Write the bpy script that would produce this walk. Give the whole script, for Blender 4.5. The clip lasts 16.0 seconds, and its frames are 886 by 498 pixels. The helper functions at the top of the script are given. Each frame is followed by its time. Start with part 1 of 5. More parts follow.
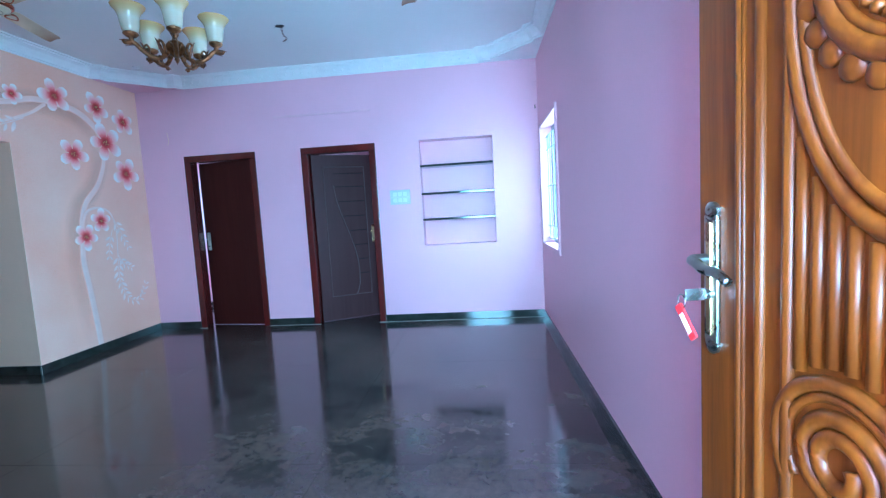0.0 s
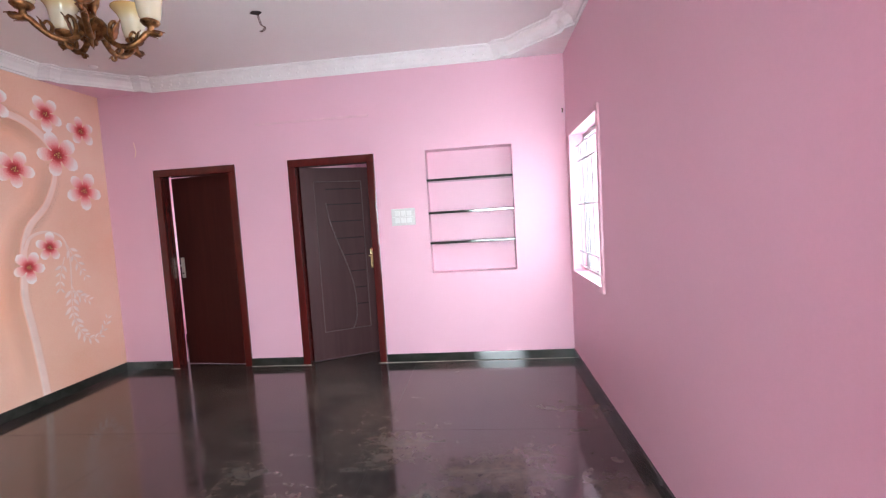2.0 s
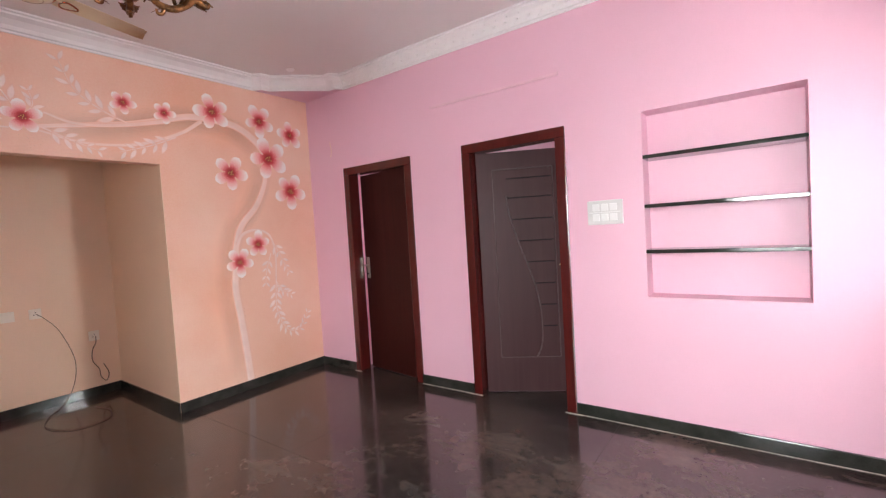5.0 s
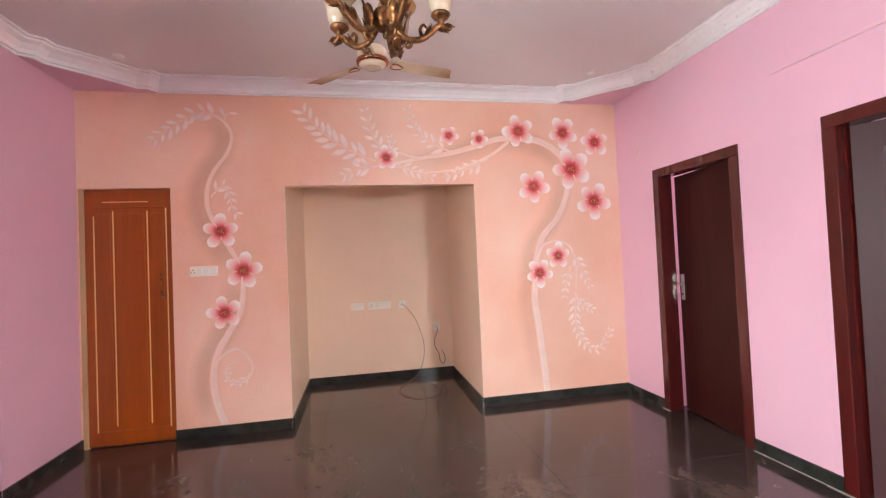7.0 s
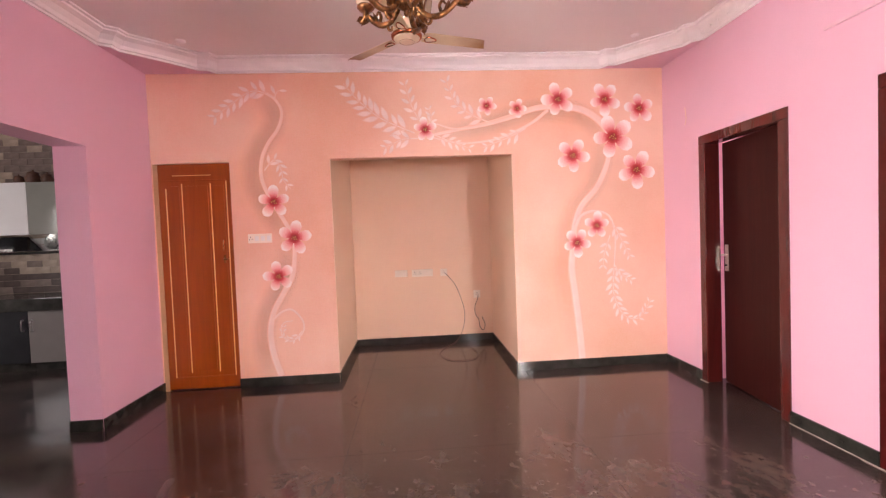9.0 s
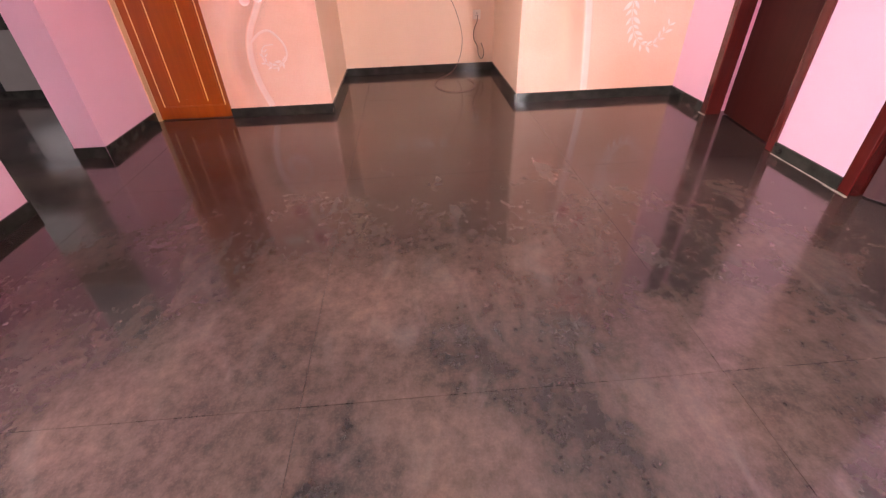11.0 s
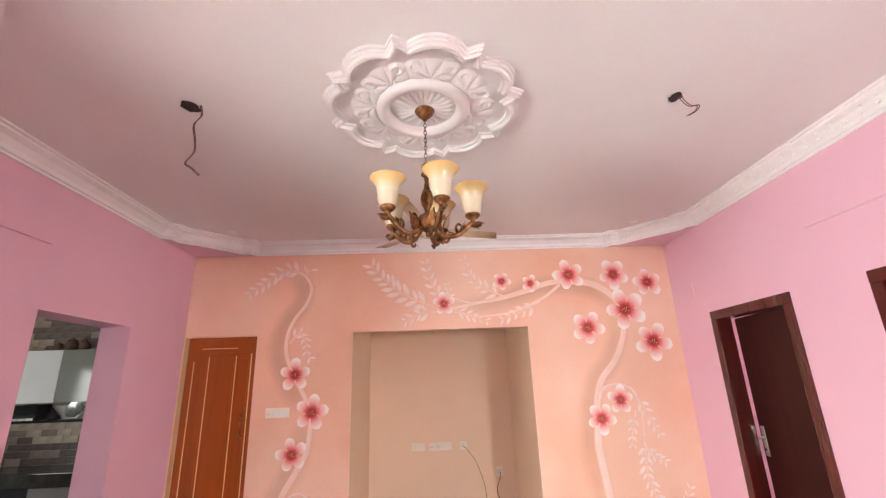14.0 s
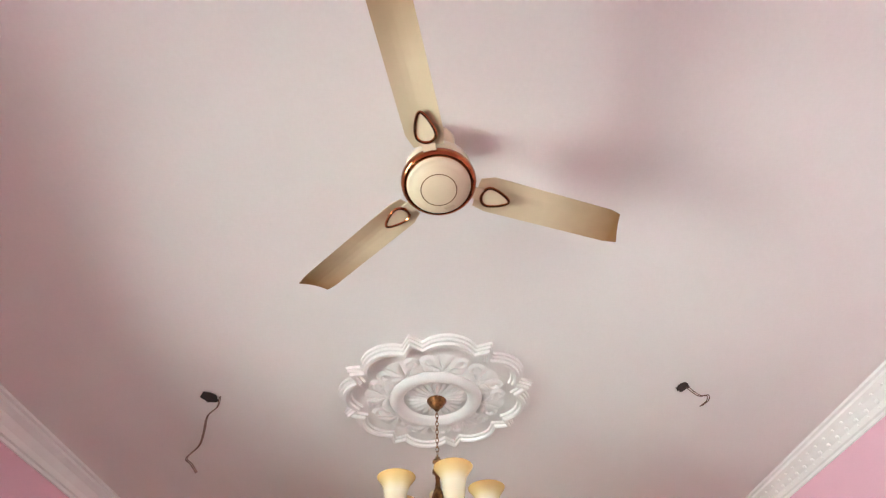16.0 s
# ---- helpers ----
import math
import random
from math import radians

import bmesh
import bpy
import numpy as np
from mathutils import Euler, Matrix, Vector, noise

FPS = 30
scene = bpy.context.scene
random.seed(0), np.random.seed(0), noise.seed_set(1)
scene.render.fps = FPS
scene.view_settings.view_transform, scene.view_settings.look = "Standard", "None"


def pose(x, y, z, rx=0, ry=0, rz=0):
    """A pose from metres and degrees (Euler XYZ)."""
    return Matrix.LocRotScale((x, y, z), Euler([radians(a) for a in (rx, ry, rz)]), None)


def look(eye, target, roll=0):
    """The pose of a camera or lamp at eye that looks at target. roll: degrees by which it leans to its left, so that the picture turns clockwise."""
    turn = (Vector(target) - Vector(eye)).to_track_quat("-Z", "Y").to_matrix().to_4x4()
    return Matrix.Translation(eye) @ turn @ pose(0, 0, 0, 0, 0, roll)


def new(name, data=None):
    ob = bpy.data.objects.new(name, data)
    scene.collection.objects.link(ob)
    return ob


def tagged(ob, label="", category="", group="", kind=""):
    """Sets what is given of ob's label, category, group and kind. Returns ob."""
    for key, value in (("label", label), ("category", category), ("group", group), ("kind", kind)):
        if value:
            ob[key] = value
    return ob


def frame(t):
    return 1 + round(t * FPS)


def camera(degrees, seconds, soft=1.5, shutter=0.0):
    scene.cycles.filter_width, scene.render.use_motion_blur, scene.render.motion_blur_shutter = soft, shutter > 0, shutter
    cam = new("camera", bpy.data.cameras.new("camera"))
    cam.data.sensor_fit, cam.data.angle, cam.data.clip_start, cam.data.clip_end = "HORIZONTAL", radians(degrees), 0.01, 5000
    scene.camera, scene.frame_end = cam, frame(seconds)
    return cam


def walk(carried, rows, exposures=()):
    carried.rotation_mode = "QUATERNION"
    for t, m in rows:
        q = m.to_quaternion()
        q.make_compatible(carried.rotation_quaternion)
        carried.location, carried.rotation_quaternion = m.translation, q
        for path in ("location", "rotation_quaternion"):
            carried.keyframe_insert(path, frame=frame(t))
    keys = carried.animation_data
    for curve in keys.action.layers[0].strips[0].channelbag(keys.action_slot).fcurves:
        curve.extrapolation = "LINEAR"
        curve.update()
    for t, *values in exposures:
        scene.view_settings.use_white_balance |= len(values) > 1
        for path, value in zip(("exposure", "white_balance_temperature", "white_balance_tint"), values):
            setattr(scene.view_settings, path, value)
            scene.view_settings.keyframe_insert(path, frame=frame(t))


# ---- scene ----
cam = camera(90.6, 16.0, soft=1.3)
PATH = [
    (0, (0.129, 0.449, 1.284), (-0.057, 2.433, 1.108), -3.3),
    (0.5, (0.084, 0.564, 1.405), (-0.099, 2.549, 1.242), -3.5),
    (1, (0.049, 0.769, 1.402), (-0.134, 2.755, 1.258), -3.4),
    (1.5, (0.045, 0.994, 1.412), (-0.152, 2.979, 1.275), -3.4),
    (2, (-0.004, 1.211, 1.424), (-0.203, 3.196, 1.285), -3.5),
    (2.5, (-0.061, 1.425, 1.411), (-0.256, 3.412, 1.287), -3.5),
    (3, (-0.049, 1.671, 1.42), (-0.251, 3.657, 1.295), -3.5),
    (3.2, (-0.057, 1.746, 1.417), (-0.252, 3.733, 1.293), -3.5),
    (5.3, (0.065, 2.500, 1.403), (-1.272, 3.987, 1.356), -3.4),
    (5.5, (0.062, 2.571, 1.397), (-1.365, 3.973, 1.38), -3.3),
    (6, (0.032, 2.757, 1.405), (-1.644, 3.848, 1.406), -3.2),
    (6.5, (0.007, 2.851, 1.386), (-1.848, 3.599, 1.418), -2.8),
    (7, (0.059, 2.898, 1.384), (-1.904, 3.277, 1.435), -2.5),
    (7.5, (0.156, 2.948, 1.375), (-1.828, 3.195, 1.436), -2.3),
    (8, (0.218, 2.971, 1.38), (-1.773, 3.152, 1.441), -2.2),
    (8.5, (0.228, 2.987, 1.375), (-1.765, 3.138, 1.434), -2.0),
    (9, (0.215, 3.022, 1.351), (-1.78, 3.158, 1.284), -2.2),
    (9.5, (0.2, 3.024, 1.308), (-1.756, 3.156, 0.913), -2.2),
    (10, (0.172, 3.007, 1.298), (-1.672, 3.137, 0.536), -2.0),
    (10.2, (0.160, 2.997, 1.287), (-1.628, 3.130, 0.401), -1.9),
    (11.25, (0.200, 3.020, 1.305), (-1.415, 3.109, 0.129), -2.1),
    (12.3, (0.251, 3.052, 1.368), (-1.620, 3.123, 0.665), -2.3),
    (12.5, (0.257, 3.061, 1.382), (-1.667, 3.126, 0.841), -2.4),
    (13, (0.277, 3.043, 1.477), (-1.714, 3.117, 1.299), -2.3),
    (13.5, (0.318, 3.047, 1.529), (-1.67, 3.118, 1.74), -2.1),
    (14, (0.38, 3.031, 1.573), (-1.53, 3.102, 2.164), -2.1),
    (14.5, (0.449, 3.025, 1.598), (-1.316, 3.088, 2.535), -2.0),
    (15, (0.493, 3.024, 1.624), (-1.064, 3.077, 2.877), -1.8),
    (15.2, (0.501, 3.019, 1.633), (-0.958, 3.07, 3.001), -1.8),
    (15.5, (0.5, 3.019, 1.632), (-0.822, 3.069, 3.131), -2.1),
    (16, (0.484, 3.019, 1.629), (-0.763, 3.067, 3.192), -2.2),
]
walk(cam, [(t, look(eye, target, roll)) for t, eye, target, roll in PATH],
     [(0.0, 0.28, 3500, -26), (0.8, 0.33, 3700, -22), (1.1, 0.35, 4200, -10), (1.4, 0.38, 5300, -1), (3.0, 0.40, 6100, 2), (5.5, 0.42, 6450, 5), (6.5, 0.70, 6100, 3), (7.2, 0.88, 6500, 5), (8.0, 0.98, 7100, 14), (9.0, 1.0, 7300, 23), (10.0, 1.18, 7300, 30), (12.5, 1.16, 7200, 28), (13.5, 0.88, 7000, 14), (14.5, 0.90, 6600, -4), (16.0, 0.80, 6300, -11)])

# ---------- world, daylight, exposure ----------
world = bpy.data.worlds.new("sky_world")
scene.world = world
world.use_nodes = True
wn = world.node_tree.nodes
sky = wn.new("ShaderNodeTexSky")
sky.sky_type, sky.sun_disc = "NISHITA", False
sky.sun_elevation, sky.sun_rotation = radians(50), radians(120)
wn["Background"].inputs["Strength"].default_value = 0.10
world.node_tree.links.new(sky.outputs["Color"], wn["Background"].inputs["Color"])
sun_data = bpy.data.lights.new("sun", "SUN")
sun_data.energy, sun_data.angle, sun_data.color = 0.8, radians(12), (1.0, 0.95, 0.88)
sun = new("sun", sun_data)
sun.matrix_world = look((6, -3.5, 8.4), (0, 0, 0))


def window_light(name, eye, target, w, h, watts, colour=(0.93, 0.96, 1.0)):
    """Skylight coming in at an opening."""
    d = bpy.data.lights.new(name, "AREA")
    d.shape, d.size, d.size_y, d.energy, d.color = "RECTANGLE", w, h, watts, colour
    ob = new(name, d)
    ob.matrix_world = look(eye, target)
    return ob


window_light("skylight_window", (1.85, 5.60, 1.95), (-1.5, 3.3, 1.10), 1.5, 1.35, 300, (0.97, 0.98, 1.0))
window_light("skylight_entry", (0.72, -0.85, 1.60), (-0.65, 3.2, 1.10), 2.4, 1.6, 560, (0.97, 0.97, 1.0))
window_light("skylight_bedroom_a", (-2.95, 8.3, 1.5), (-2.95, 6.0, 1.2), 1.2, 1.2, 35)
window_light("skylight_bedroom_b", (-0.6, 8.3, 1.5), (-1.0, 6.0, 1.2), 1.2, 1.2, 10)
window_light("skylight_kitchen", (-2.6, -2.35, 1.5), (-4.4, -1.0, 1.2), 1.2, 1.0, 18)

# ---------- materials ----------


def material(name, colour, rough=0.5, metal=0.0, vary=0.08, scale=3.0, fine=60.0, bump=0.05, spec=0.5, tint=None, coat=0.0):
    """Two scales of noise on colour and roughness, fine bump."""
    m = bpy.data.materials.new(name)
    m.use_nodes = True
    nt = m.node_tree
    b = nt.nodes["Principled BSDF"]
    b.inputs["Metallic"].default_value = metal
    b.inputs["Specular IOR Level"].default_value = spec
    b.inputs["Coat Weight"].default_value = coat
    co = nt.nodes.new("ShaderNodeTexCoord")
    big = nt.nodes.new("ShaderNodeTexNoise")
    big.inputs["Scale"].default_value, big.inputs["Detail"].default_value = scale, 5
    small = nt.nodes.new("ShaderNodeTexNoise")
    small.inputs["Scale"].default_value, small.inputs["Detail"].default_value = fine, 3
    for n in (big, small):
        nt.links.new(co.outputs["Object"], n.inputs["Vector"])
    ramp = nt.nodes.new("ShaderNodeValToRGB")
    dark = tint or tuple(c * (1 - vary) for c in colour)
    light = tuple(min(1, c * (1 + vary)) for c in colour)
    ramp.color_ramp.elements[0].color, ramp.color_ramp.elements[0].position = (*dark, 1), 0.3
    ramp.color_ramp.elements[1].color, ramp.color_ramp.elements[1].position = (*light, 1), 0.7
    add = nt.nodes.new("ShaderNodeMath")
    add.operation = "MULTIPLY_ADD"
    add.inputs[1].default_value, add.inputs[2].default_value = 0.25, -0.12
    nt.links.new(small.outputs["Fac"], add.inputs[0])
    mix = nt.nodes.new("ShaderNodeMath")
    mix.operation = "ADD"
    nt.links.new(big.outputs["Fac"], mix.inputs[0])
    nt.links.new(add.outputs[0], mix.inputs[1])
    nt.links.new(mix.outputs[0], ramp.inputs["Fac"])
    nt.links.new(ramp.outputs["Color"], b.inputs["Base Color"])
    rr = nt.nodes.new("ShaderNodeMapRange")
    rr.inputs["To Min"].default_value, rr.inputs["To Max"].default_value = max(0.02, rough * 0.8), min(1, rough * 1.2)
    nt.links.new(big.outputs["Fac"], rr.inputs["Value"])
    nt.links.new(rr.outputs["Result"], b.inputs["Roughness"])
    if bump:
        bp = nt.nodes.new("ShaderNodeBump")
        bp.inputs["Strength"].default_value, bp.inputs["Distance"].default_value = bump, 0.01
        nt.links.new(small.outputs["Fac"], bp.inputs["Height"])
        nt.links.new(bp.outputs["Normal"], b.inputs["Normal"])
    return m


def wood(name, dark, light, rough=0.3, scale=(14, 14, 0.9), coat=0.3, spec=0.5):
    """Long grain along the local z axis."""
    m = bpy.data.materials.new(name)
    m.use_nodes = True
    nt = m.node_tree
    b = nt.nodes["Principled BSDF"]
    co, mp = nt.nodes.new("ShaderNodeTexCoord"), nt.nodes.new("ShaderNodeMapping")
    mp.inputs["Scale"].default_value = scale
    nt.links.new(co.outputs["Object"], mp.inputs["Vector"])
    grain, fine = nt.nodes.new("ShaderNodeTexNoise"), nt.nodes.new("ShaderNodeTexNoise")
    grain.inputs["Scale"].default_value, grain.inputs["Detail"].default_value, grain.inputs["Distortion"].default_value = 1.2, 6, 0.8
    fine.inputs["Scale"].default_value, fine.inputs["Detail"].default_value = 9, 3
    for n in (grain, fine):
        nt.links.new(mp.outputs["Vector"], n.inputs["Vector"])
    mx = nt.nodes.new("ShaderNodeMath")
    mx.operation = "MULTIPLY_ADD"
    mx.inputs[1].default_value = 0.3
    nt.links.new(fine.outputs["Fac"], mx.inputs[0])
    nt.links.new(grain.outputs["Fac"], mx.inputs[2])
    ramp = nt.nodes.new("ShaderNodeValToRGB")
    ramp.color_ramp.elements[0].color, ramp.color_ramp.elements[0].position = (*dark, 1), 0.45
    ramp.color_ramp.elements[1].color, ramp.color_ramp.elements[1].position = (*light, 1), 0.85
    nt.links.new(mx.outputs[0], ramp.inputs["Fac"])
    nt.links.new(ramp.outputs["Color"], b.inputs["Base Color"])
    b.inputs["Roughness"].default_value, b.inputs["Specular IOR Level"].default_value = rough, spec
    b.inputs["Coat Weight"].default_value, b.inputs["Coat Roughness"].default_value = coat, 0.12
    bp = nt.nodes.new("ShaderNodeBump")
    bp.inputs["Strength"].default_value, bp.inputs["Distance"].default_value = 0.12, 0.003
    nt.links.new(fine.outputs["Fac"], bp.inputs["Height"])
    nt.links.new(bp.outputs["Normal"], b.inputs["Normal"])
    return m


def granite():
    """Polished black granite with cloudy veins, dust and scuffs."""
    m = bpy.data.materials.new("black_granite")
    m.use_nodes = True
    nt = m.node_tree
    b = nt.nodes["Principled BSDF"]
    co = nt.nodes.new("ShaderNodeTexCoord")
    mp = nt.nodes.new("ShaderNodeMapping")
    mp.inputs["Rotation"].default_value, mp.inputs["Scale"].default_value = (0, 0, 0.6), (1.0, 2.4, 1.0)
    nt.links.new(co.outputs["Object"], mp.inputs["Vector"])
    vein, speck, dust = (nt.nodes.new("ShaderNodeTexNoise") for _ in range(3))
    vein.inputs["Scale"].default_value, vein.inputs["Detail"].default_value, vein.inputs["Distortion"].default_value = 2.2, 12, 0.8
    speck.inputs["Scale"].default_value, speck.inputs["Detail"].default_value = 120, 2
    dust.inputs["Scale"].default_value, dust.inputs["Detail"].default_value, dust.inputs["Distortion"].default_value = 1.3, 9, 0.3
    nt.links.new(mp.outputs["Vector"], vein.inputs["Vector"])
    nt.links.new(co.outputs["Object"], speck.inputs["Vector"])
    nt.links.new(co.outputs["Object"], dust.inputs["Vector"])
    ramp = nt.nodes.new("ShaderNodeValToRGB")
    e = ramp.color_ramp.elements
    e[0].color, e[0].position = (0.012, 0.012, 0.013, 1), 0.38
    e[1].color, e[1].position = (0.070, 0.066, 0.061, 1), 0.80
    mid = e.new(0.56)
    mid.color = (0.024, 0.021, 0.020, 1)
    nt.links.new(vein.outputs["Fac"], ramp.inputs["Fac"])
    sp = nt.nodes.new("ShaderNodeMapRange")
    sp.inputs["From Min"].default_value, sp.inputs["From Max"].default_value = 0.5, 0.8
    sp.inputs["To Max"].default_value = 0.15
    nt.links.new(speck.outputs["Fac"], sp.inputs["Value"])
    mixa = nt.nodes.new("ShaderNodeMix")
    mixa.data_type = "RGBA"
    mixa.inputs["B"].default_value = (0.10, 0.10, 0.098, 1)
    nt.links.new(sp.outputs["Result"], mixa.inputs["Factor"])
    nt.links.new(ramp.outputs["Color"], mixa.inputs["A"])
    du = nt.nodes.new("ShaderNodeMapRange")
    du.inputs["From Min"].default_value, du.inputs["From Max"].default_value = 0.36, 0.78
    du.inputs["To Min"].default_value, du.inputs["To Max"].default_value = 0.015, 0.60
    grit = nt.nodes.new("ShaderNodeTexNoise")
    grit.inputs["Scale"].default_value, grit.inputs["Detail"].default_value, grit.inputs["Roughness"].default_value = 16, 8, 0.72
    nt.links.new(co.outputs["Object"], grit.inputs["Vector"])
    worn = nt.nodes.new("ShaderNodeMath")
    worn.operation = "MULTIPLY_ADD"
    worn.inputs[1].default_value, worn.inputs[2].default_value = 0.72, -0.36
    nt.links.new(grit.outputs["Fac"], worn.inputs[0])
    both = nt.nodes.new("ShaderNodeMath")
    both.operation = "ADD"
    nt.links.new(dust.outputs["Fac"], both.inputs[0])
    nt.links.new(worn.outputs[0], both.inputs[1])
    nt.links.new(both.outputs[0], du.inputs["Value"])
    mixb = nt.nodes.new("ShaderNodeMix")
    mixb.data_type = "RGBA"
    mixb.inputs["B"].default_value = (0.158, 0.104, 0.083, 1)
    nt.links.new(du.outputs["Result"], mixb.inputs["Factor"])
    nt.links.new(mixa.outputs["Result"], mixb.inputs["A"])
    nt.links.new(mixb.outputs["Result"], b.inputs["Base Color"])
    rr = nt.nodes.new("ShaderNodeMapRange")
    rr.inputs["From Min"].default_value, rr.inputs["From Max"].default_value = 0.35, 0.8
    rr.inputs["To Min"].default_value, rr.inputs["To Max"].default_value = 0.075, 0.22
    nt.links.new(both.outputs[0], rr.inputs["Value"])
    nt.links.new(rr.outputs["Result"], b.inputs["Roughness"])
    b.inputs["Specular IOR Level"].default_value = 0.75
    return m


def petal_paint():
    """Painted petals: deep rose at the flower's heart, pale at the rim."""
    m = bpy.data.materials.new("mural_petal_paint")
    m.use_nodes = True
    nt = m.node_tree
    b = nt.nodes["Principled BSDF"]
    co, ln = nt.nodes.new("ShaderNodeTexCoord"), nt.nodes.new("ShaderNodeVectorMath")
    ln.operation = "LENGTH"
    nt.links.new(co.outputs["Object"], ln.inputs[0])
    nz = nt.nodes.new("ShaderNodeTexNoise")
    nz.inputs["Scale"].default_value = 14
    nt.links.new(co.outputs["Object"], nz.inputs["Vector"])
    ad = nt.nodes.new("ShaderNodeMath")
    ad.operation = "MULTIPLY_ADD"
    ad.inputs[1].default_value = 0.25
    nt.links.new(nz.outputs["Fac"], ad.inputs[0])
    nt.links.new(ln.outputs["Value"], ad.inputs[2])
    ramp = nt.nodes.new("ShaderNodeValToRGB")
    e = ramp.color_ramp.elements
    e[0].color, e[0].position = (0.30, 0.010, 0.012, 1), 0.22
    e[1].color, e[1].position = (0.97, 0.88, 0.85, 1), 1.0
    for p, c in ((0.38, (0.58, 0.045, 0.045)), (0.52, (0.80, 0.22, 0.22)), (0.68, (0.90, 0.48, 0.45)), (0.84, (0.93, 0.67, 0.63)), (0.95, (0.96, 0.82, 0.78))):
        x = e.new(p)
        x.color = (*c, 1)
    nt.links.new(ad.outputs[0], ramp.inputs["Fac"])
    nt.links.new(ramp.outputs["Color"], b.inputs["Base Color"])
    b.inputs["Roughness"].default_value = 0.55
    return m


def glass_material(name):
    m = bpy.data.materials.new(name)
    m.use_nodes = True
    b = m.node_tree.nodes["Principled BSDF"]
    b.inputs["Transmission Weight"].default_value, b.inputs["Roughness"].default_value = 1.0, 0.02
    return m


M_PINK = material("pink_wall_paint", (0.80, 0.475, 0.580), 0.45, vary=0.04, scale=0.8, fine=90, bump=0.04)
M_PEACH = material("peach_wall_paint", (0.865, 0.580, 0.455), 0.5, vary=0.05, scale=1.1, fine=80, bump=0.05, tint=(0.83, 0.445, 0.305))
M_BEIGE = material("beige_alcove_paint", (0.88, 0.635, 0.465), 0.5, vary=0.05, scale=0.7, fine=80, bump=0.04)
M_CEIL = material("white_ceiling_paint", (0.83, 0.79, 0.77), 0.7, vary=0.04, scale=0.6, fine=70, bump=0.05)
M_PLASTER = material("white_plaster", (0.89, 0.87, 0.86), 0.55, vary=0.025, scale=8, fine=90, bump=0.06)
M_GRANITE = granite()
M_SKIRT = material("black_granite_skirting", (0.028, 0.029, 0.025), 0.05, vary=0.4, scale=9, fine=140, bump=0.02)
M_MAROON = wood("maroon_frame_wood", (0.058, 0.0066, 0.0055), (0.086, 0.0092, 0.0075), 0.24, coat=0.3)
M_LEAF = wood("dark_brown_leaf", (0.031, 0.0056, 0.0048), (0.043, 0.0080, 0.0064), 0.45, coat=0.0, spec=0.13)
M_LEAF2 = wood("grey_brown_leaf", (0.060, 0.0280, 0.0300), (0.071, 0.0350, 0.0370), 0.42, coat=0.0, spec=0.12)
M_TEAK = wood("varnished_teak", (0.080, 0.0190, 0.0007), (0.190, 0.056, 0.0016), 0.38, coat=0.12)
M_ORANGEWOOD = wood("orange_wood", (0.285, 0.052, 0.0028), (0.345, 0.070, 0.0038), 0.34, coat=0.2)
# Highlights along the small door's beads, put into a paler wood colour.
M_BEADLIGHT = wood("bead_highlight_wood", (0.74, 0.42, 0.18), (0.80, 0.50, 0.24), 0.4, coat=0.1)
M_BRASS = material("antique_brass", (0.22, 0.100, 0.038), 0.42, metal=0.9, vary=0.5, scale=45, fine=160, bump=0.15, tint=(0.055, 0.026, 0.012))
M_GOLD = material("satin_brass", (0.62, 0.48, 0.24), 0.28, metal=1.0, vary=0.15, scale=20)
M_NICKEL = material("pale_nickel", (0.80, 0.76, 0.66), 0.3, metal=0.9, vary=0.12, scale=20)
M_STEEL = material("aged_steel", (0.42, 0.43, 0.40), 0.28, metal=1.0, vary=0.25, scale=25)
M_COPPER = material("copper_trim", (0.40, 0.135, 0.055), 0.18, metal=1.0, vary=0.2, scale=20)
M_CREAM = material("cream_enamel", (0.74, 0.62, 0.44), 0.3, vary=0.05, scale=6, bump=0.0, coat=0.3)
M_SWITCH = material("white_plastic", (0.80, 0.74, 0.65), 0.4, vary=0.04, scale=10, bump=0.0)
# White plastic warmed in colour for peach light bounced onto the plates.
M_BOUNCEWHITE = material("bounce_tinted_white_plastic", (0.90, 0.80, 0.69), 0.4, vary=0.04, scale=10, bump=0.0)
M_BOARD = material("pale_grey_plastic", (0.68, 0.67, 0.64), 0.35, vary=0.04, scale=10, bump=0.0)
M_BOARDKEY = material("white_plastic_key", (0.82, 0.82, 0.79), 0.3, vary=0.03, scale=10, bump=0.0)
M_GROUT = material("pale_cement_grout", (0.36, 0.33, 0.28), 0.8, vary=0.3, scale=12, fine=60)
M_ROSE = material("rose_plaster", (0.77, 0.73, 0.71), 0.6, vary=0.04, scale=8, fine=90, bump=0.06)
M_SWITCHGREY = material("grey_plastic_rocker", (0.66, 0.60, 0.52), 0.4, vary=0.04, scale=10, bump=0.0)
M_VINE = material("mural_vine_paint", (0.92, 0.72, 0.66), 0.55, vary=0.08, scale=7, fine=60, bump=0.02)
M_LEAFPAINT = material("mural_leaf_paint", (0.92, 0.73, 0.68), 0.55, vary=0.10, scale=9, fine=60, bump=0.02)
M_PETAL = petal_paint()
M_STAMEN = material("mural_stamen_paint", (0.85, 0.58, 0.16), 0.5, vary=0.3, scale=40, bump=0)
M_HEART = material("mural_heart_paint", (0.30, 0.018, 0.012), 0.5, vary=0.3, scale=30, bump=0)
M_WIRE = material("brown_wire", (0.13, 0.06, 0.04), 0.5, vary=0.2, scale=40, bump=0)
M_BLACKWIRE = material("dark_cable", (0.15, 0.062, 0.04), 0.45, vary=0.2, scale=40, bump=0)
M_HOLE = material("dark_hole", (0.035, 0.022, 0.02), 0.9, vary=0.4, scale=40, bump=0.2)
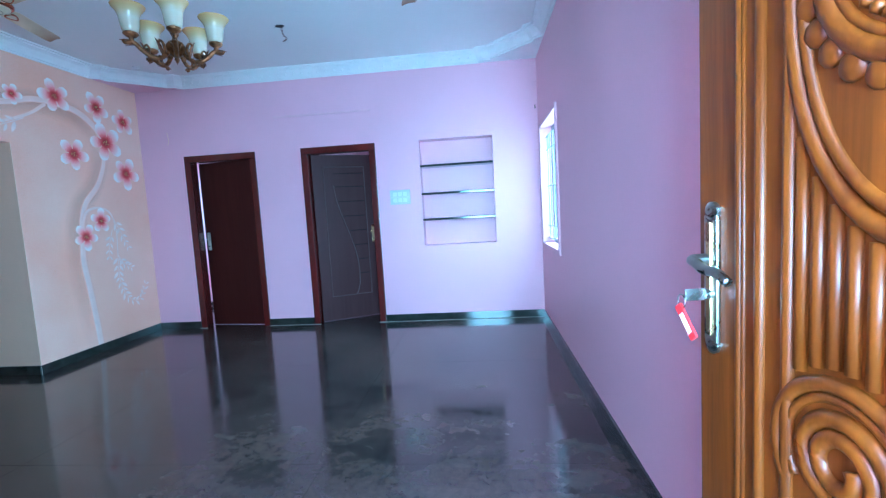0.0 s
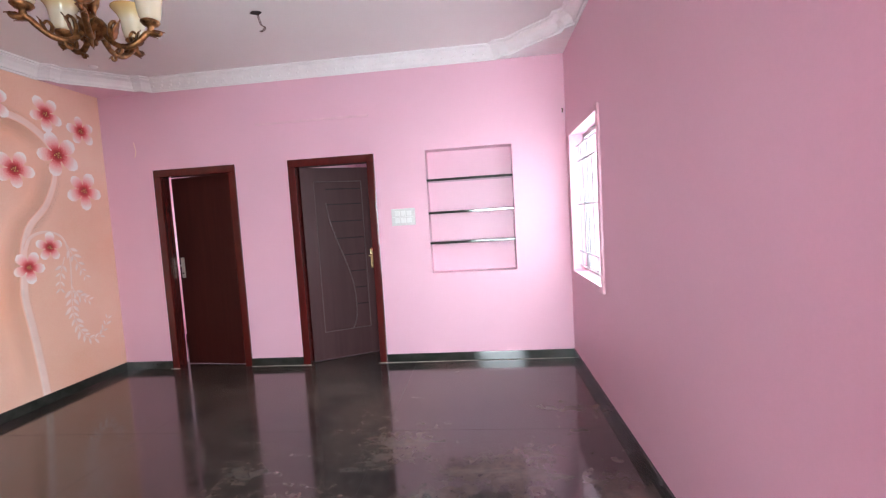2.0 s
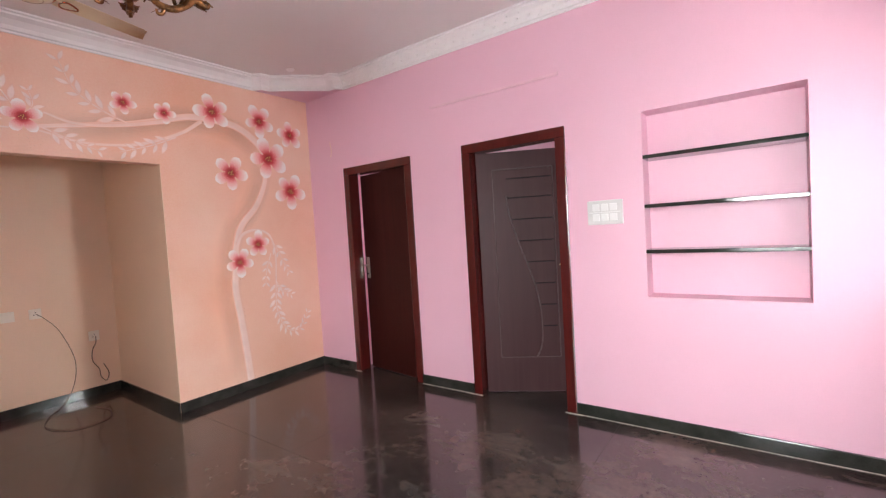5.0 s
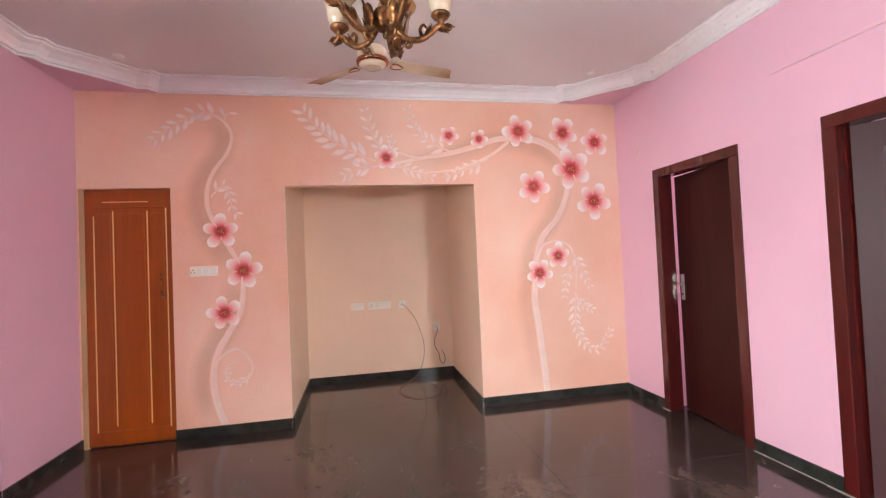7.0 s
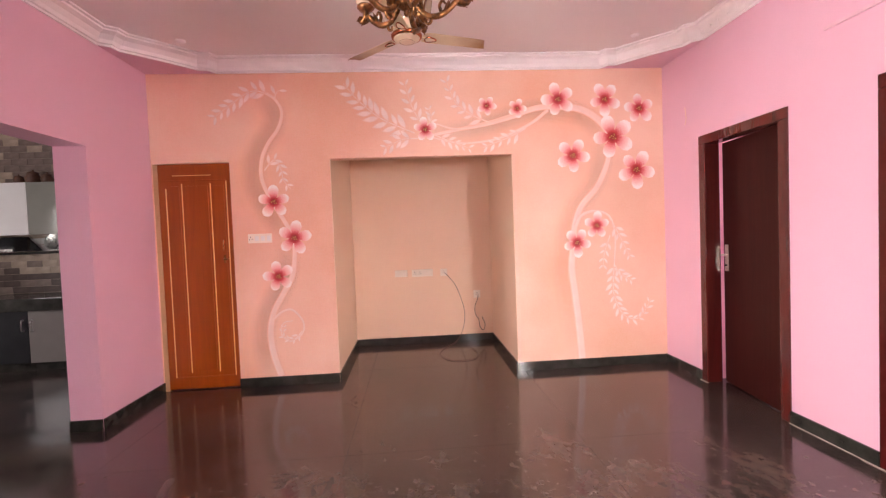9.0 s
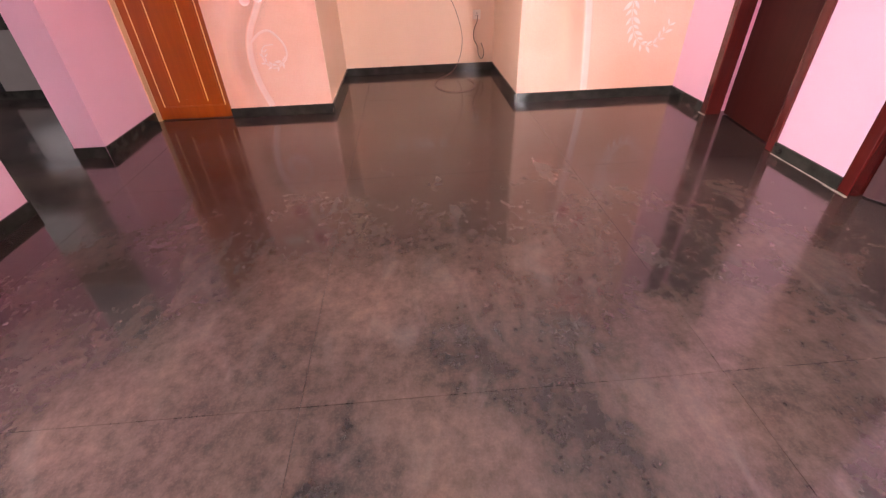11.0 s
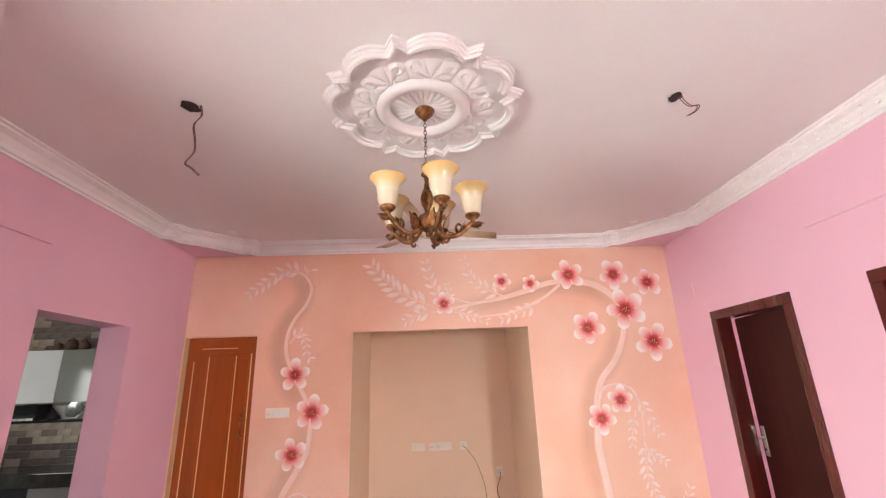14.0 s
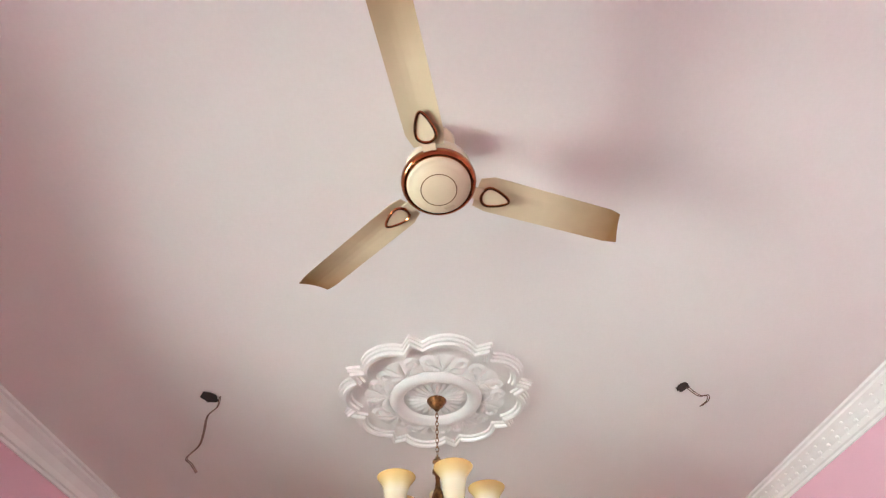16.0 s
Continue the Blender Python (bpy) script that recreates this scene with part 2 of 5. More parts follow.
M_GRILLE = material("white_iron_grille", (0.38, 0.36, 0.38), 0.4, vary=0.06, scale=20)
M_TRIM = material("pale_pink_trim", (0.80, 0.50, 0.58), 0.45, vary=0.05, scale=10)
M_RED = material("red_plastic", (0.65, 0.02, 0.03), 0.3, vary=0.1, scale=20, bump=0)
M_CRYSTAL = glass_material("crystal_glass")
M_WHITELAM = material("glossy_white_laminate", (0.72, 0.73, 0.71), 0.08, vary=0.03, scale=5, bump=0)
M_OLIVE = material("glossy_olive_laminate", (0.22, 0.23, 0.20), 0.10, vary=0.05, scale=5, bump=0)
M_BLACKLAM = material("glossy_black_laminate", (0.02, 0.022, 0.024), 0.12, vary=0.1, scale=5, bump=0)
M_GREYLAM = material("grey_laminate", (0.20, 0.19, 0.175), 0.15, vary=0.05, scale=5, bump=0)
M_KTILE = material("cream_stone_tile", (0.36, 0.29, 0.22), 0.35, vary=0.25, scale=6, fine=50)
M_KTILE_DARK = material("dark_stone_tile", (0.07, 0.05, 0.042), 0.3, vary=0.3, scale=9, fine=50)
M_KTILE_MID = material("grey_brown_tile", (0.17, 0.13, 0.11), 0.3, vary=0.25, scale=9, fine=50)
M_OUT = material("outside_concrete", (0.42, 0.40, 0.37), 0.8, vary=0.15, scale=2)
M_POT = material("brown_earthenware", (0.11, 0.055, 0.035), 0.5, vary=0.3, scale=15)


def alabaster():
    m = material("alabaster_glass", (0.60, 0.50, 0.35), 0.25, vary=0.06, scale=10, bump=0)
    b = m.node_tree.nodes["Principled BSDF"]
    nt = m.node_tree
    co, sx, ramp = nt.nodes.new("ShaderNodeTexCoord"), nt.nodes.new("ShaderNodeSeparateXYZ"), nt.nodes.new("ShaderNodeValToRGB")
    nt.links.new(co.outputs["Object"], sx.inputs[0])
    rng = nt.nodes.new("ShaderNodeMapRange")
    rng.inputs["From Min"].default_value, rng.inputs["From Max"].default_value = 2.37, 2.53
    nt.links.new(sx.outputs["Z"], rng.inputs["Value"])
    e = ramp.color_ramp.elements
    e[0].color, e[0].position = (0.54, 0.44, 0.31, 1), 0.0
    e[1].color, e[1].position = (0.58, 0.36, 0.13, 1), 0.95
    x = e.new(0.52)
    x.color = (0.58, 0.50, 0.37, 1)
    x = e.new(0.74)
    x.color = (0.55, 0.41, 0.21, 1)
    nt.links.new(rng.outputs["Result"], ramp.inputs["Fac"])
    nt.links.new(ramp.outputs["Color"], b.inputs["Base Color"])
    b.inputs["Subsurface Weight"].default_value, b.inputs["Subsurface Radius"].default_value = 0.12, (0.02, 0.015, 0.01)
    return m


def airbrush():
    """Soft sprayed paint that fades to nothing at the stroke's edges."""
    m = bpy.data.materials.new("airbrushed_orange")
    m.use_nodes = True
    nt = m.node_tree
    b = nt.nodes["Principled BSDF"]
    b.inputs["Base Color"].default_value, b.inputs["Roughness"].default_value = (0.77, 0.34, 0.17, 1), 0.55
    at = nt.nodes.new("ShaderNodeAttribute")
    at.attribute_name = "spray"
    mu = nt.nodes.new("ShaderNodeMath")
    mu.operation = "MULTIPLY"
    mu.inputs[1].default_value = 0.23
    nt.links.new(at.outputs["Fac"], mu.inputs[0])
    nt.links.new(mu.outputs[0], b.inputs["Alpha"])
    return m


def fade(m):
    """Brushed paint that thins out into the peach at the edges of a stroke."""
    nt = m.node_tree
    b = nt.nodes["Principled BSDF"]
    source = b.inputs["Base Color"].links[0].from_socket
    mix = nt.nodes.new("ShaderNodeMix")
    mix.data_type = "RGBA"
    mix.inputs["A"].default_value = (0.83, 0.48, 0.345, 1)
    nt.links.new(source, mix.inputs["B"])
    nt.links.new(mix.outputs["Result"], b.inputs["Base Color"])
    at = nt.nodes.new("ShaderNodeAttribute")
    at.attribute_name = "spray"
    nt.links.new(at.outputs["Fac"], mix.inputs["Factor"])


fade(M_VINE)
fade(M_LEAFPAINT)
M_SPRAY = airbrush()
M_SHADE = alabaster()

# ---------- mesh tools ----------


def mesh_object(name, verts, faces, mat, parent=None, label="", smooth=False, at=None):
    me = bpy.data.meshes.new(name)
    me.from_pydata([tuple(v) for v in verts], [], faces)
    bm = bmesh.new()
    bm.from_mesh(me)
    bmesh.ops.recalc_face_normals(bm, faces=bm.faces)
    bm.to_mesh(me)
    bm.free()
    for m in (mat if isinstance(mat, (list, tuple)) else [mat]):
        me.materials.append(m)
    if smooth:
        me.polygons.foreach_set("use_smooth", [True] * len(me.polygons))
    ob = new(name, me)
    if parent:
        ob.parent = parent
    if at is not None:
        ob.matrix_basis = at
    if label:
        ob["label"] = label
    return ob


def thing(name, m=None, label="", category="", group="", kind=""):
    ob = new(name)
    ob.empty_display_size = 0.05
    if m is not None:
        ob.matrix_basis = m
    return tagged(ob, label, category, group, kind)


def part(name, bm, mat, parent=None, label="", smooth=False, at=None):
    """One bmesh as one mesh object under a thing or a part."""
    me = bpy.data.meshes.new(name)
    bmesh.ops.recalc_face_normals(bm, faces=bm.faces)
    bm.to_mesh(me)
    bm.free()
    me.materials.append(mat)
    if smooth:
        me.polygons.foreach_set("use_smooth", [True] * len(me.polygons))
    ob = new(name, me)
    if parent:
        ob.parent = parent
    if at is not None:
        ob.matrix_basis = at
    if label:
        ob["label"] = label
    return ob


def box_into(bm, x0, x1, y0, y1, z0, z1, bevel=0.0):
    made = bmesh.ops.create_cube(bm, size=1.0)["verts"]
    for v in made:
        v.co = Vector(((x0 + x1) / 2 + v.co.x * (x1 - x0), (y0 + y1) / 2 + v.co.y * (y1 - y0), (z0 + z1) / 2 + v.co.z * (z1 - z0)))
    if bevel:
        edges = list({e for v in made for e in v.link_edges})
        bmesh.ops.bevel(bm, geom=edges, offset=bevel, segments=2, affect="EDGES", profile=0.6)
    return bm


def box(x0, x1, y0, y1, z0, z1, bevel=0.0):
    return box_into(bmesh.new(), x0, x1, y0, y1, z0, z1, bevel)


def lathe(profile, n=32, centre=(0, 0)):
    """A turned body from (radius, z) pairs."""
    verts, faces = [], []
    for r, z in profile:
        for i in range(n):
            a = 2 * math.pi * i / n
            verts.append((centre[0] + r * math.cos(a), centre[1] + r * math.sin(a), z))
    for k in range(len(profile) - 1):
        for i in range(n):
            j = (i + 1) % n
            faces.append((k * n + i, k * n + j, (k + 1) * n + j, (k + 1) * n + i))
    bm = bmesh.new()
    vs = [bm.verts.new(v) for v in verts]
    for f in faces:
        bm.faces.new([vs[i] for i in f])
    bmesh.ops.remove_doubles(bm, verts=bm.verts, dist=1e-5)
    return bm


def smooth_path(points, steps=8):
    """Catmull-Rom through a few points."""
    p = [Vector(q) for q in points]
    p = [p[0] * 2 - p[1]] + p + [p[-1] * 2 - p[-2]]
    out = []
    for i in range(1, len(p) - 2):
        for k in range(steps):
            t = k / steps
            a, b, c, d = p[i - 1], p[i], p[i + 1], p[i + 2]
            out.append(0.5 * ((2 * b) + (c - a) * t + (2 * a - 5 * b + 4 * c - d) * t * t + (3 * b - a - 3 * c + d) * t ** 3))
    out.append(p[-2])
    return out


def tube(points, radius, n=8, steps=6, into=None):
    """A round tube along a smoothed path; radius is a number or a function of 0..1."""
    path = smooth_path(points, steps) if steps > 1 else [Vector(q) for q in points]
    bm = into or bmesh.new()
    rings = []
    up = Vector((0.137, 0.211, 0.968)).normalized()
    for i, q in enumerate(path):
        d = (path[min(i + 1, len(path) - 1)] - path[max(i - 1, 0)]).normalized()
        side = d.cross(up)
        if side.length < 0.05:
            side = d.cross(Vector((1, 0, 0)))
        side.normalize()
        other = side.cross(d)
        t = i / (len(path) - 1)
        r = radius(t) if callable(radius) else radius
        rings.append([bm.verts.new(q + r * (math.cos(a) * side + math.sin(a) * other)) for a in (2 * math.pi * k / n for k in range(n))])
    for a, b in zip(rings, rings[1:]):
        for k in range(n):
            bm.faces.new((a[k], a[(k + 1) % n], b[(k + 1) % n], b[k]))
    bm.faces.new(rings[0][::-1])
    bm.faces.new(rings[-1])
    return bm


def wall_mesh(name, axis, face, back, u0, u1, z0, z1, holes, mat, label, kind="structure"):
    """A wall with real thickness and openings: axis 'x' or 'y' is its normal; u runs along it."""
    us = sorted({u0, u1, *[h[0] for h in holes], *[h[1] for h in holes]})
    zs = sorted({z0, z1, *[h[2] for h in holes], *[h[3] for h in holes]})

    def solid(i, j):
        if not (0 <= i < len(us) - 1 and 0 <= j < len(zs) - 1):
            return False
        u, z = (us[i] + us[i + 1]) / 2, (zs[j] + zs[j + 1]) / 2
        return not any(h[0] < u < h[1] and h[2] < z < h[3] for h in holes)

    def at(u, d, z):
        return (d, u, z) if axis == "x" else (u, d, z)

    verts, faces = [], []

    def quad(*c):
        faces.append(tuple(range(len(verts), len(verts) + 4)))
        verts.extend(c)

    for i in range(len(us) - 1):
        for j in range(len(zs) - 1):
            if not solid(i, j):
                continue
            a, b, c, d = us[i], us[i + 1], zs[j], zs[j + 1]
            for f in (face, back):
                quad(at(a, f, c), at(b, f, c), at(b, f, d), at(a, f, d))
            if not solid(i - 1, j):
                quad(at(a, face, c), at(a, back, c), at(a, back, d), at(a, face, d))
            if not solid(i + 1, j):
                quad(at(b, face, c), at(b, back, c), at(b, back, d), at(b, face, d))
            if not solid(i, j - 1):
                quad(at(a, face, c), at(b, face, c), at(b, back, c), at(a, back, c))
            if not solid(i, j + 1):
                quad(at(a, face, d), at(b, face, d), at(b, back, d), at(a, back, d))
    bm = bmesh.new()
    vs = [bm.verts.new(v) for v in verts]
    for f in faces:
        bm.faces.new([vs[i] for i in f])
    bmesh.ops.remove_doubles(bm, verts=bm.verts, dist=1e-5)
    ob = part(name, bm, mat)
    return tagged(ob, label, "wall", kind=kind)


# ---------- the room's shell ----------
W, N, E, S = -3.94, 5.50, 0.795, 0.69
TOP = 3.0
WB = W - 0.11  # back of the mural wall
wall_north = wall_mesh("wall_north", "y", N, 5.73, -5.5, 1.025, 0, 3.15, [(-3.40, -2.51, 0, 2.10), (-1.95, -1.065, 0, 2.10), (-0.555, 0.28, 0.886, 2.096)], M_PINK, "pink painted plaster wall with two doorways and a shelf niche")
wall_west = wall_mesh("wall_west", "x", W, WB, 0.46, N, 0, 3.15, [(0.70, 1.377, 0, 2.085), (2.284, 3.999, 0, 2.092)], M_PEACH, "peach painted wall with a white blossom mural")
wall_south = wall_mesh("wall_south", "y", S, 0.46, W, 1.025, 0, 3.15, [(-3.15, -2.30, 0, 2.09), (-0.33, 0.72, 0, 2.15)], M_PINK, "pink painted wall with an open kitchen doorway")
wall_east = wall_mesh("wall_east", "x", E, 1.025, S, N, 0, 3.15, [(4.35, 5.30, 0.875, 2.095)], M_PINK, "pink painted wall with a barred window")
niche_back = tagged(part("wall_niche_back", box(-0.555, 0.28, 5.675, 5.73, 0.886, 2.096), M_PINK), "pink back of the shelf niche", "wall", kind="structure")

# floor of polished slabs, ceiling
floor = tagged(part("floor", box(-5.75, 1.2, -3.0, 8.8, -0.15, -0.006), material("dark_grout", (0.10, 0.095, 0.09), 0.8)), "black granite floor in large polished slabs", "floor", kind="structure")
ceiling = tagged(part("ceiling", box(-5.75, 1.2, -3.0, 8.8, TOP, 3.14), M_CEIL), "flat white painted ceiling", "ceiling", kind="structure")

# alcove behind the mural wall
ALC = -5.25
ALC_TOP = 2.40  # the alcove rises behind the lintel
alcove_back = tagged(part("wall_alcove_back", box(ALC - 0.1, ALC, 2.188, 4.095, 0, ALC_TOP), M_BEIGE), "beige painted back of the television alcove", "wall", kind="structure")
for nm, y0, y1 in (("wall_alcove_south", 2.284, 2.288), ("wall_alcove_north", 3.995, 3.999)):
    bm = box(ALC, WB - 0.002, y0, y1, 0, ALC_TOP)
    box_into(bm, WB - 0.002, W, y0, y1, 0, 2.088)
    tagged(part(nm, bm, M_BEIGE), "beige painted side of the television alcove", "wall", kind="structure")
tagged(part("ceiling_alcove", box(ALC, WB - 0.002, 2.288, 3.995, ALC_TOP - 0.004, ALC_TOP), M_BEIGE), "beige painted top of the television alcove", "ceiling", kind="structure")

for nm, b in (("wall_alcove_outer", (ALC, WB - 0.002, 2.12, 2.28, 0, 2.9)), ("wall_alcove_outer_north", (ALC, WB - 0.002, 4.003, 4.15, 0, 2.9)), ("wall_alcove_outer_top", (ALC, WB - 0.002, 2.28, 4.003, ALC_TOP + 0.01, 2.9))):
    tagged(part(nm, box(*b), M_PINK), "plain masonry round the alcove", "wall", kind="structure")

# rooms behind the two doors, the kitchen and the outside
for nm, x0, x1, y0, y1 in (("wall_bedroom_west", -4.2, -4.1, 5.73, 8.6), ("wall_bedroom_middle", -2.25, -2.15, 5.73, 8.6), ("wall_bedroom_east", 0.925, 1.025, 5.73, 8.6)):
    tagged(part(nm, box(x0, x1, y0, y1, 0, TOP), M_PINK), "plain lilac pink bedroom wall", "wall", kind="structure")
wall_mesh("wall_bedroom_north", "y", 8.6, 8.75, -4.2, 1.025, 0, TOP, [(-3.55, -2.35, 0.9, 2.1), (-1.2, 0.0, 0.9, 2.1)], M_PINK, "plain lilac pink bedroom wall with window openings")
wall_mesh("wall_kitchen_south", "y", -2.65, -2.8, -5.6, -0.6, 0, TOP, [(-3.2, -2.0, 0.95, 2.05)], M_WHITELAM, "pale kitchen wall with a window opening")
tagged(part("wall_kitchen_east", box(-0.70, -0.60, -2.65, 0.46, 0, TOP), M_PINK), "plain kitchen wall", "wall", kind="structure")
tagged(part("wall_kitchen_west", box(-5.62, -5.52, -2.65, 0.46, 0, TOP), M_KTILE), "stone tiled kitchen wall", "wall", kind="structure")
tagged(part("wall_kitchen_north", box(-5.5, WB, 0.36, 0.46, 0, TOP), M_PINK), "plain kitchen wall", "wall", kind="structure")
tagged(part("wall_closet", box(-5.0, -4.9, 0.46, 2.188, 0, TOP), M_PINK), "plain wall behind the small door", "wall", kind="structure")
tagged(part("ground", box(-300, 300, -300, 300, -0.35, -0.16), M_OUT), "pale concrete ground outside", "ground", kind="structure")

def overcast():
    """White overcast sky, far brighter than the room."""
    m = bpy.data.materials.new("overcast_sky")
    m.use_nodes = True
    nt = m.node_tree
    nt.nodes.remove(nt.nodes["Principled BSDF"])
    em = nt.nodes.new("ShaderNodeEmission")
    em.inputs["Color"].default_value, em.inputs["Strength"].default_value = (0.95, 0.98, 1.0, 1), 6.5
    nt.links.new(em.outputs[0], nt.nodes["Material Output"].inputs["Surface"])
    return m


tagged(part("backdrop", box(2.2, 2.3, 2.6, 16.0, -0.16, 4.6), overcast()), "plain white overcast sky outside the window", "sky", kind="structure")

# ---------- skirting ----------
skirting = thing("baseboard", None, "low black granite skirting along the walls", "baseboard", kind="structure")
H, T = 0.085, 0.016


def skirt(x0, x1, y0, y1):
    part("skirting_board", box(min(x0, x1), max(x0, x1), min(y0, y1), max(y0, y1), 0, H, 0.003), M_SKIRT, skirting)


skirt(W, -3.40, N - T, N)
skirt(-2.51, -1.95, N - T, N)
skirt(-1.065, E, N - T, N)
skirt(E - T, E, S, N - T)
skirt(W, W + T, 1.377, 2.288)
skirt(W, W + T, 3.995, N - T)
skirt(ALC, ALC + T, 2.288, 3.995)
skirt(ALC + T, W, 2.288, 2.288 + T)
skirt(ALC + T, W, 3.995 - T, 3.995)
skirt(W, -3.15, S, S + T)
skirt(-3.15, -3.15 + T, 0.46, S)
skirt(-2.30 - T, -2.30, 0.46, S)
skirt(-2.30, -0.33, S, S + T)
skirt(0.72, E - T, S, S + T)
skirt(-4.10, -2.25, 8.6 - T, 8.6)
skirt(-4.10, -4.10 + T, 5.73, 8.6 - T)

# cement smeared along the foot of the skirting and the door jambs
for x0, x1, y0, y1 in ((-1.065, E - T, N - T - 0.007, N - T), (-2.51, -1.95, N - T - 0.005, N - T), (-3.41, -3.315, N - T - 0.012, N - T), (-2.03, -1.865, N - T - 0.014, N - T), (-1.15, -1.04, N - T - 0.016, N - T)):
    part("grout_line", box(x0, x1, y0, y1, 0, 0.005, 0.002), M_GROUT, skirting, "pale cement smear")

# ---------- cornice ----------
PROFILE = [(0.0, 2.882), (0.012, 2.882), (0.014, 2.896), (0.028, 2.900), (0.036, 2.925), (0.062, 2.958), (0.098, 2.974), (0.100, 2.986), (0.122, 2.988), (0.124, 2.9995), (0.0, 2.9995)]


def sweep(points, profile, closed=False):
    """Run a profile (inset, z) along a plan polyline, mitred, inset to its left."""
    n = len(points)
    bm, rings = bmesh.new(), []
    for i in range(n):
        p = Vector(points[i])
        a = p - Vector(points[i - 1]) if i or closed else Vector(points[1]) - p
        b = Vector(points[(i + 1) % n]) - p if i < n - 1 or closed else a
        a, b = a.normalized(), b.normalized()
        na, nb = Vector((-a.y, a.x)), Vector((-b.y, b.x))
        m = (na + nb) / max(0.35, 1 + na.dot(nb))
        rings.append([bm.verts.new((p.x + m.x * d, p.y + m.y * d, z)) for d, z in profile])
    for i in range(n if closed else n - 1):
        r, q = rings[i], rings[(i + 1) % n]
        for k in range(len(profile)):
            bm.faces.new((r[k], r[(k + 1) % len(profile)], q[(k + 1) % len(profile)], q[k]))
    if not closed:
        bm.faces.new(rings[0])
        bm.faces.new(rings[-1][::-1])
    return bm


CORNER = [(0.62, 0.0), (0.57, 0.075), (0.49, 0.085), (0.38, 0.205), (0.295, 0.295), (0.205, 0.38), (0.085, 0.49), (0.075, 0.57), (0.0, 0.62)]
corners = {"sw": ((W, S), (1, 0), (0, 1)), "nw": ((W, N), (0, -1), (1, 0)), "ne": ((E, N), (-1, 0), (0, -1)), "se": ((E, S), (0, 1), (-1, 0))}
cornice = thing("cornice_trim", None, "white moulded plaster cornice with stepped diagonal corner pieces", "cornice", kind="structure")


def corner_points(key):
    (cx, cy), a, b = corners[key]
    return [(cx + a[0] * p + b[0] * q, cy + a[1] * p + b[1] * q) for p, q in CORNER]


for key in corners:
    pts = corner_points(key)[::-1]
    part("corner_cornice", sweep(pts, PROFILE), M_PLASTER, cornice)
    cx, cy = corners[key][0]
    bm = bmesh.new()
    low = [bm.verts.new((x, y, 2.886)) for x, y in pts + [(cx, cy)]]
    high = [bm.verts.new((x, y, 2.998)) for x, y in pts + [(cx, cy)]]
    bm.faces.new(low)
    bm.faces.new(high)
    for i in range(len(low)):
        j = (i + 1) % len(low)
        bm.faces.new((low[i], low[j], high[j], high[i]))
    part("corner_soffit", bm, M_PINK if key in ("sw", "nw") else M_PLASTER, cornice, "flat painted soffit in the corner")
C = 0.62
for a, b in (((W + C, S), (E - C, S)), ((E, S + C), (E, N - C)), ((E - C, N), (W + C, N)), ((W, N - C), (W, S + C))):
    part("wall_cornice", sweep([a, b], PROFILE), M_PLASTER, cornice)
# carved leaf beading on the window-lit side
bm = bmesh.new()
x = W + C + 0.05
while x < E - C:
    for dx, dz, dy, rx, rz in ((0, 2.932, 0.046, 0.014, 0.014), (0.026, 2.960, 0.073, 0.009, 0.008), (-0.026, 2.913, 0.030, 0.009, 0.008)):
        made = bmesh.ops.create_icosphere(bm, subdivisions=1, radius=1.0)["verts"]
        for v in made:
            v.co = Vector((x + dx + v.co.x * rx, N - dy + v.co.y * 0.008, dz + v.co.z * rz))
    x += 0.095
part("beading", bm, M_PLASTER, cornice, "carved leaf beading", smooth=True)

# ---------- openings' joinery ----------


def lever_handle(parent, m, mat, plate_h=0.22, plate_w=0.042, lever=0.11, way=1, name="handle"):
    """Back plate with a lever and a keyhole; local x along the lever, y out of the leaf, z up."""
    bm = box(-plate_w / 2, plate_w / 2, 0, 0.008, -plate_h * 0.62, plate_h * 0.38, 0.003)
    h = part(name, bm, mat, parent, "brass back plate and lever", at=m)
    part("lever", tube([(0, 0.006, 0), (0, 0.045, 0), (way * 0.02, 0.052, 0), (way * lever * 0.6, 0.052, -0.004), (way * lever, 0.050, 0.004)], lambda t: 0.009 - 0.003 * t, 8, 4), mat, h, smooth=True)
    key = lathe([(0, 0.0), (0.008, 0.0), (0.008, 0.006), (0, 0.006)], 12)
    part("keyhole", key, M_HOLE, h, at=pose(0, 0.008, -plate_h * 0.4, -90))
    return h


def door_frame(parent, x0, x1, top, w=0.075, depth=0.12, y=N):
    part("jamb", box(x0, x0 + w, y - 0.012, y + depth, 0, top - w, 0.006), M_MAROON, parent)
    part("jamb", box(x1 - w, x1, y - 0.012, y + depth, 0, top - w, 0.006), M_MAROON, parent)
    part("head", box(x0, x1, y - 0.012, y + depth, top - w, top, 0.006), M_MAROON, parent)


# plain dark door, ajar
door_a = thing("door_1", None, "dark maroon flush wooden door standing slightly ajar in its frame", "door", kind="structure")
door_frame(door_a, -3.40, -2.51, 2.10)
leaf = part("leaf", box(-0.748, 0, 0, 0.035, 0.008, 2.024, 0.003), M_LEAF, door_a, "plain dark brown flush leaf", at=pose(-2.582, 5.555, 0, 0, 0, -7))
lever_handle(leaf, pose(-0.70, 0.0, 1.09, 0, 0, 180), M_NICKEL, way=-1, lever=0.06)
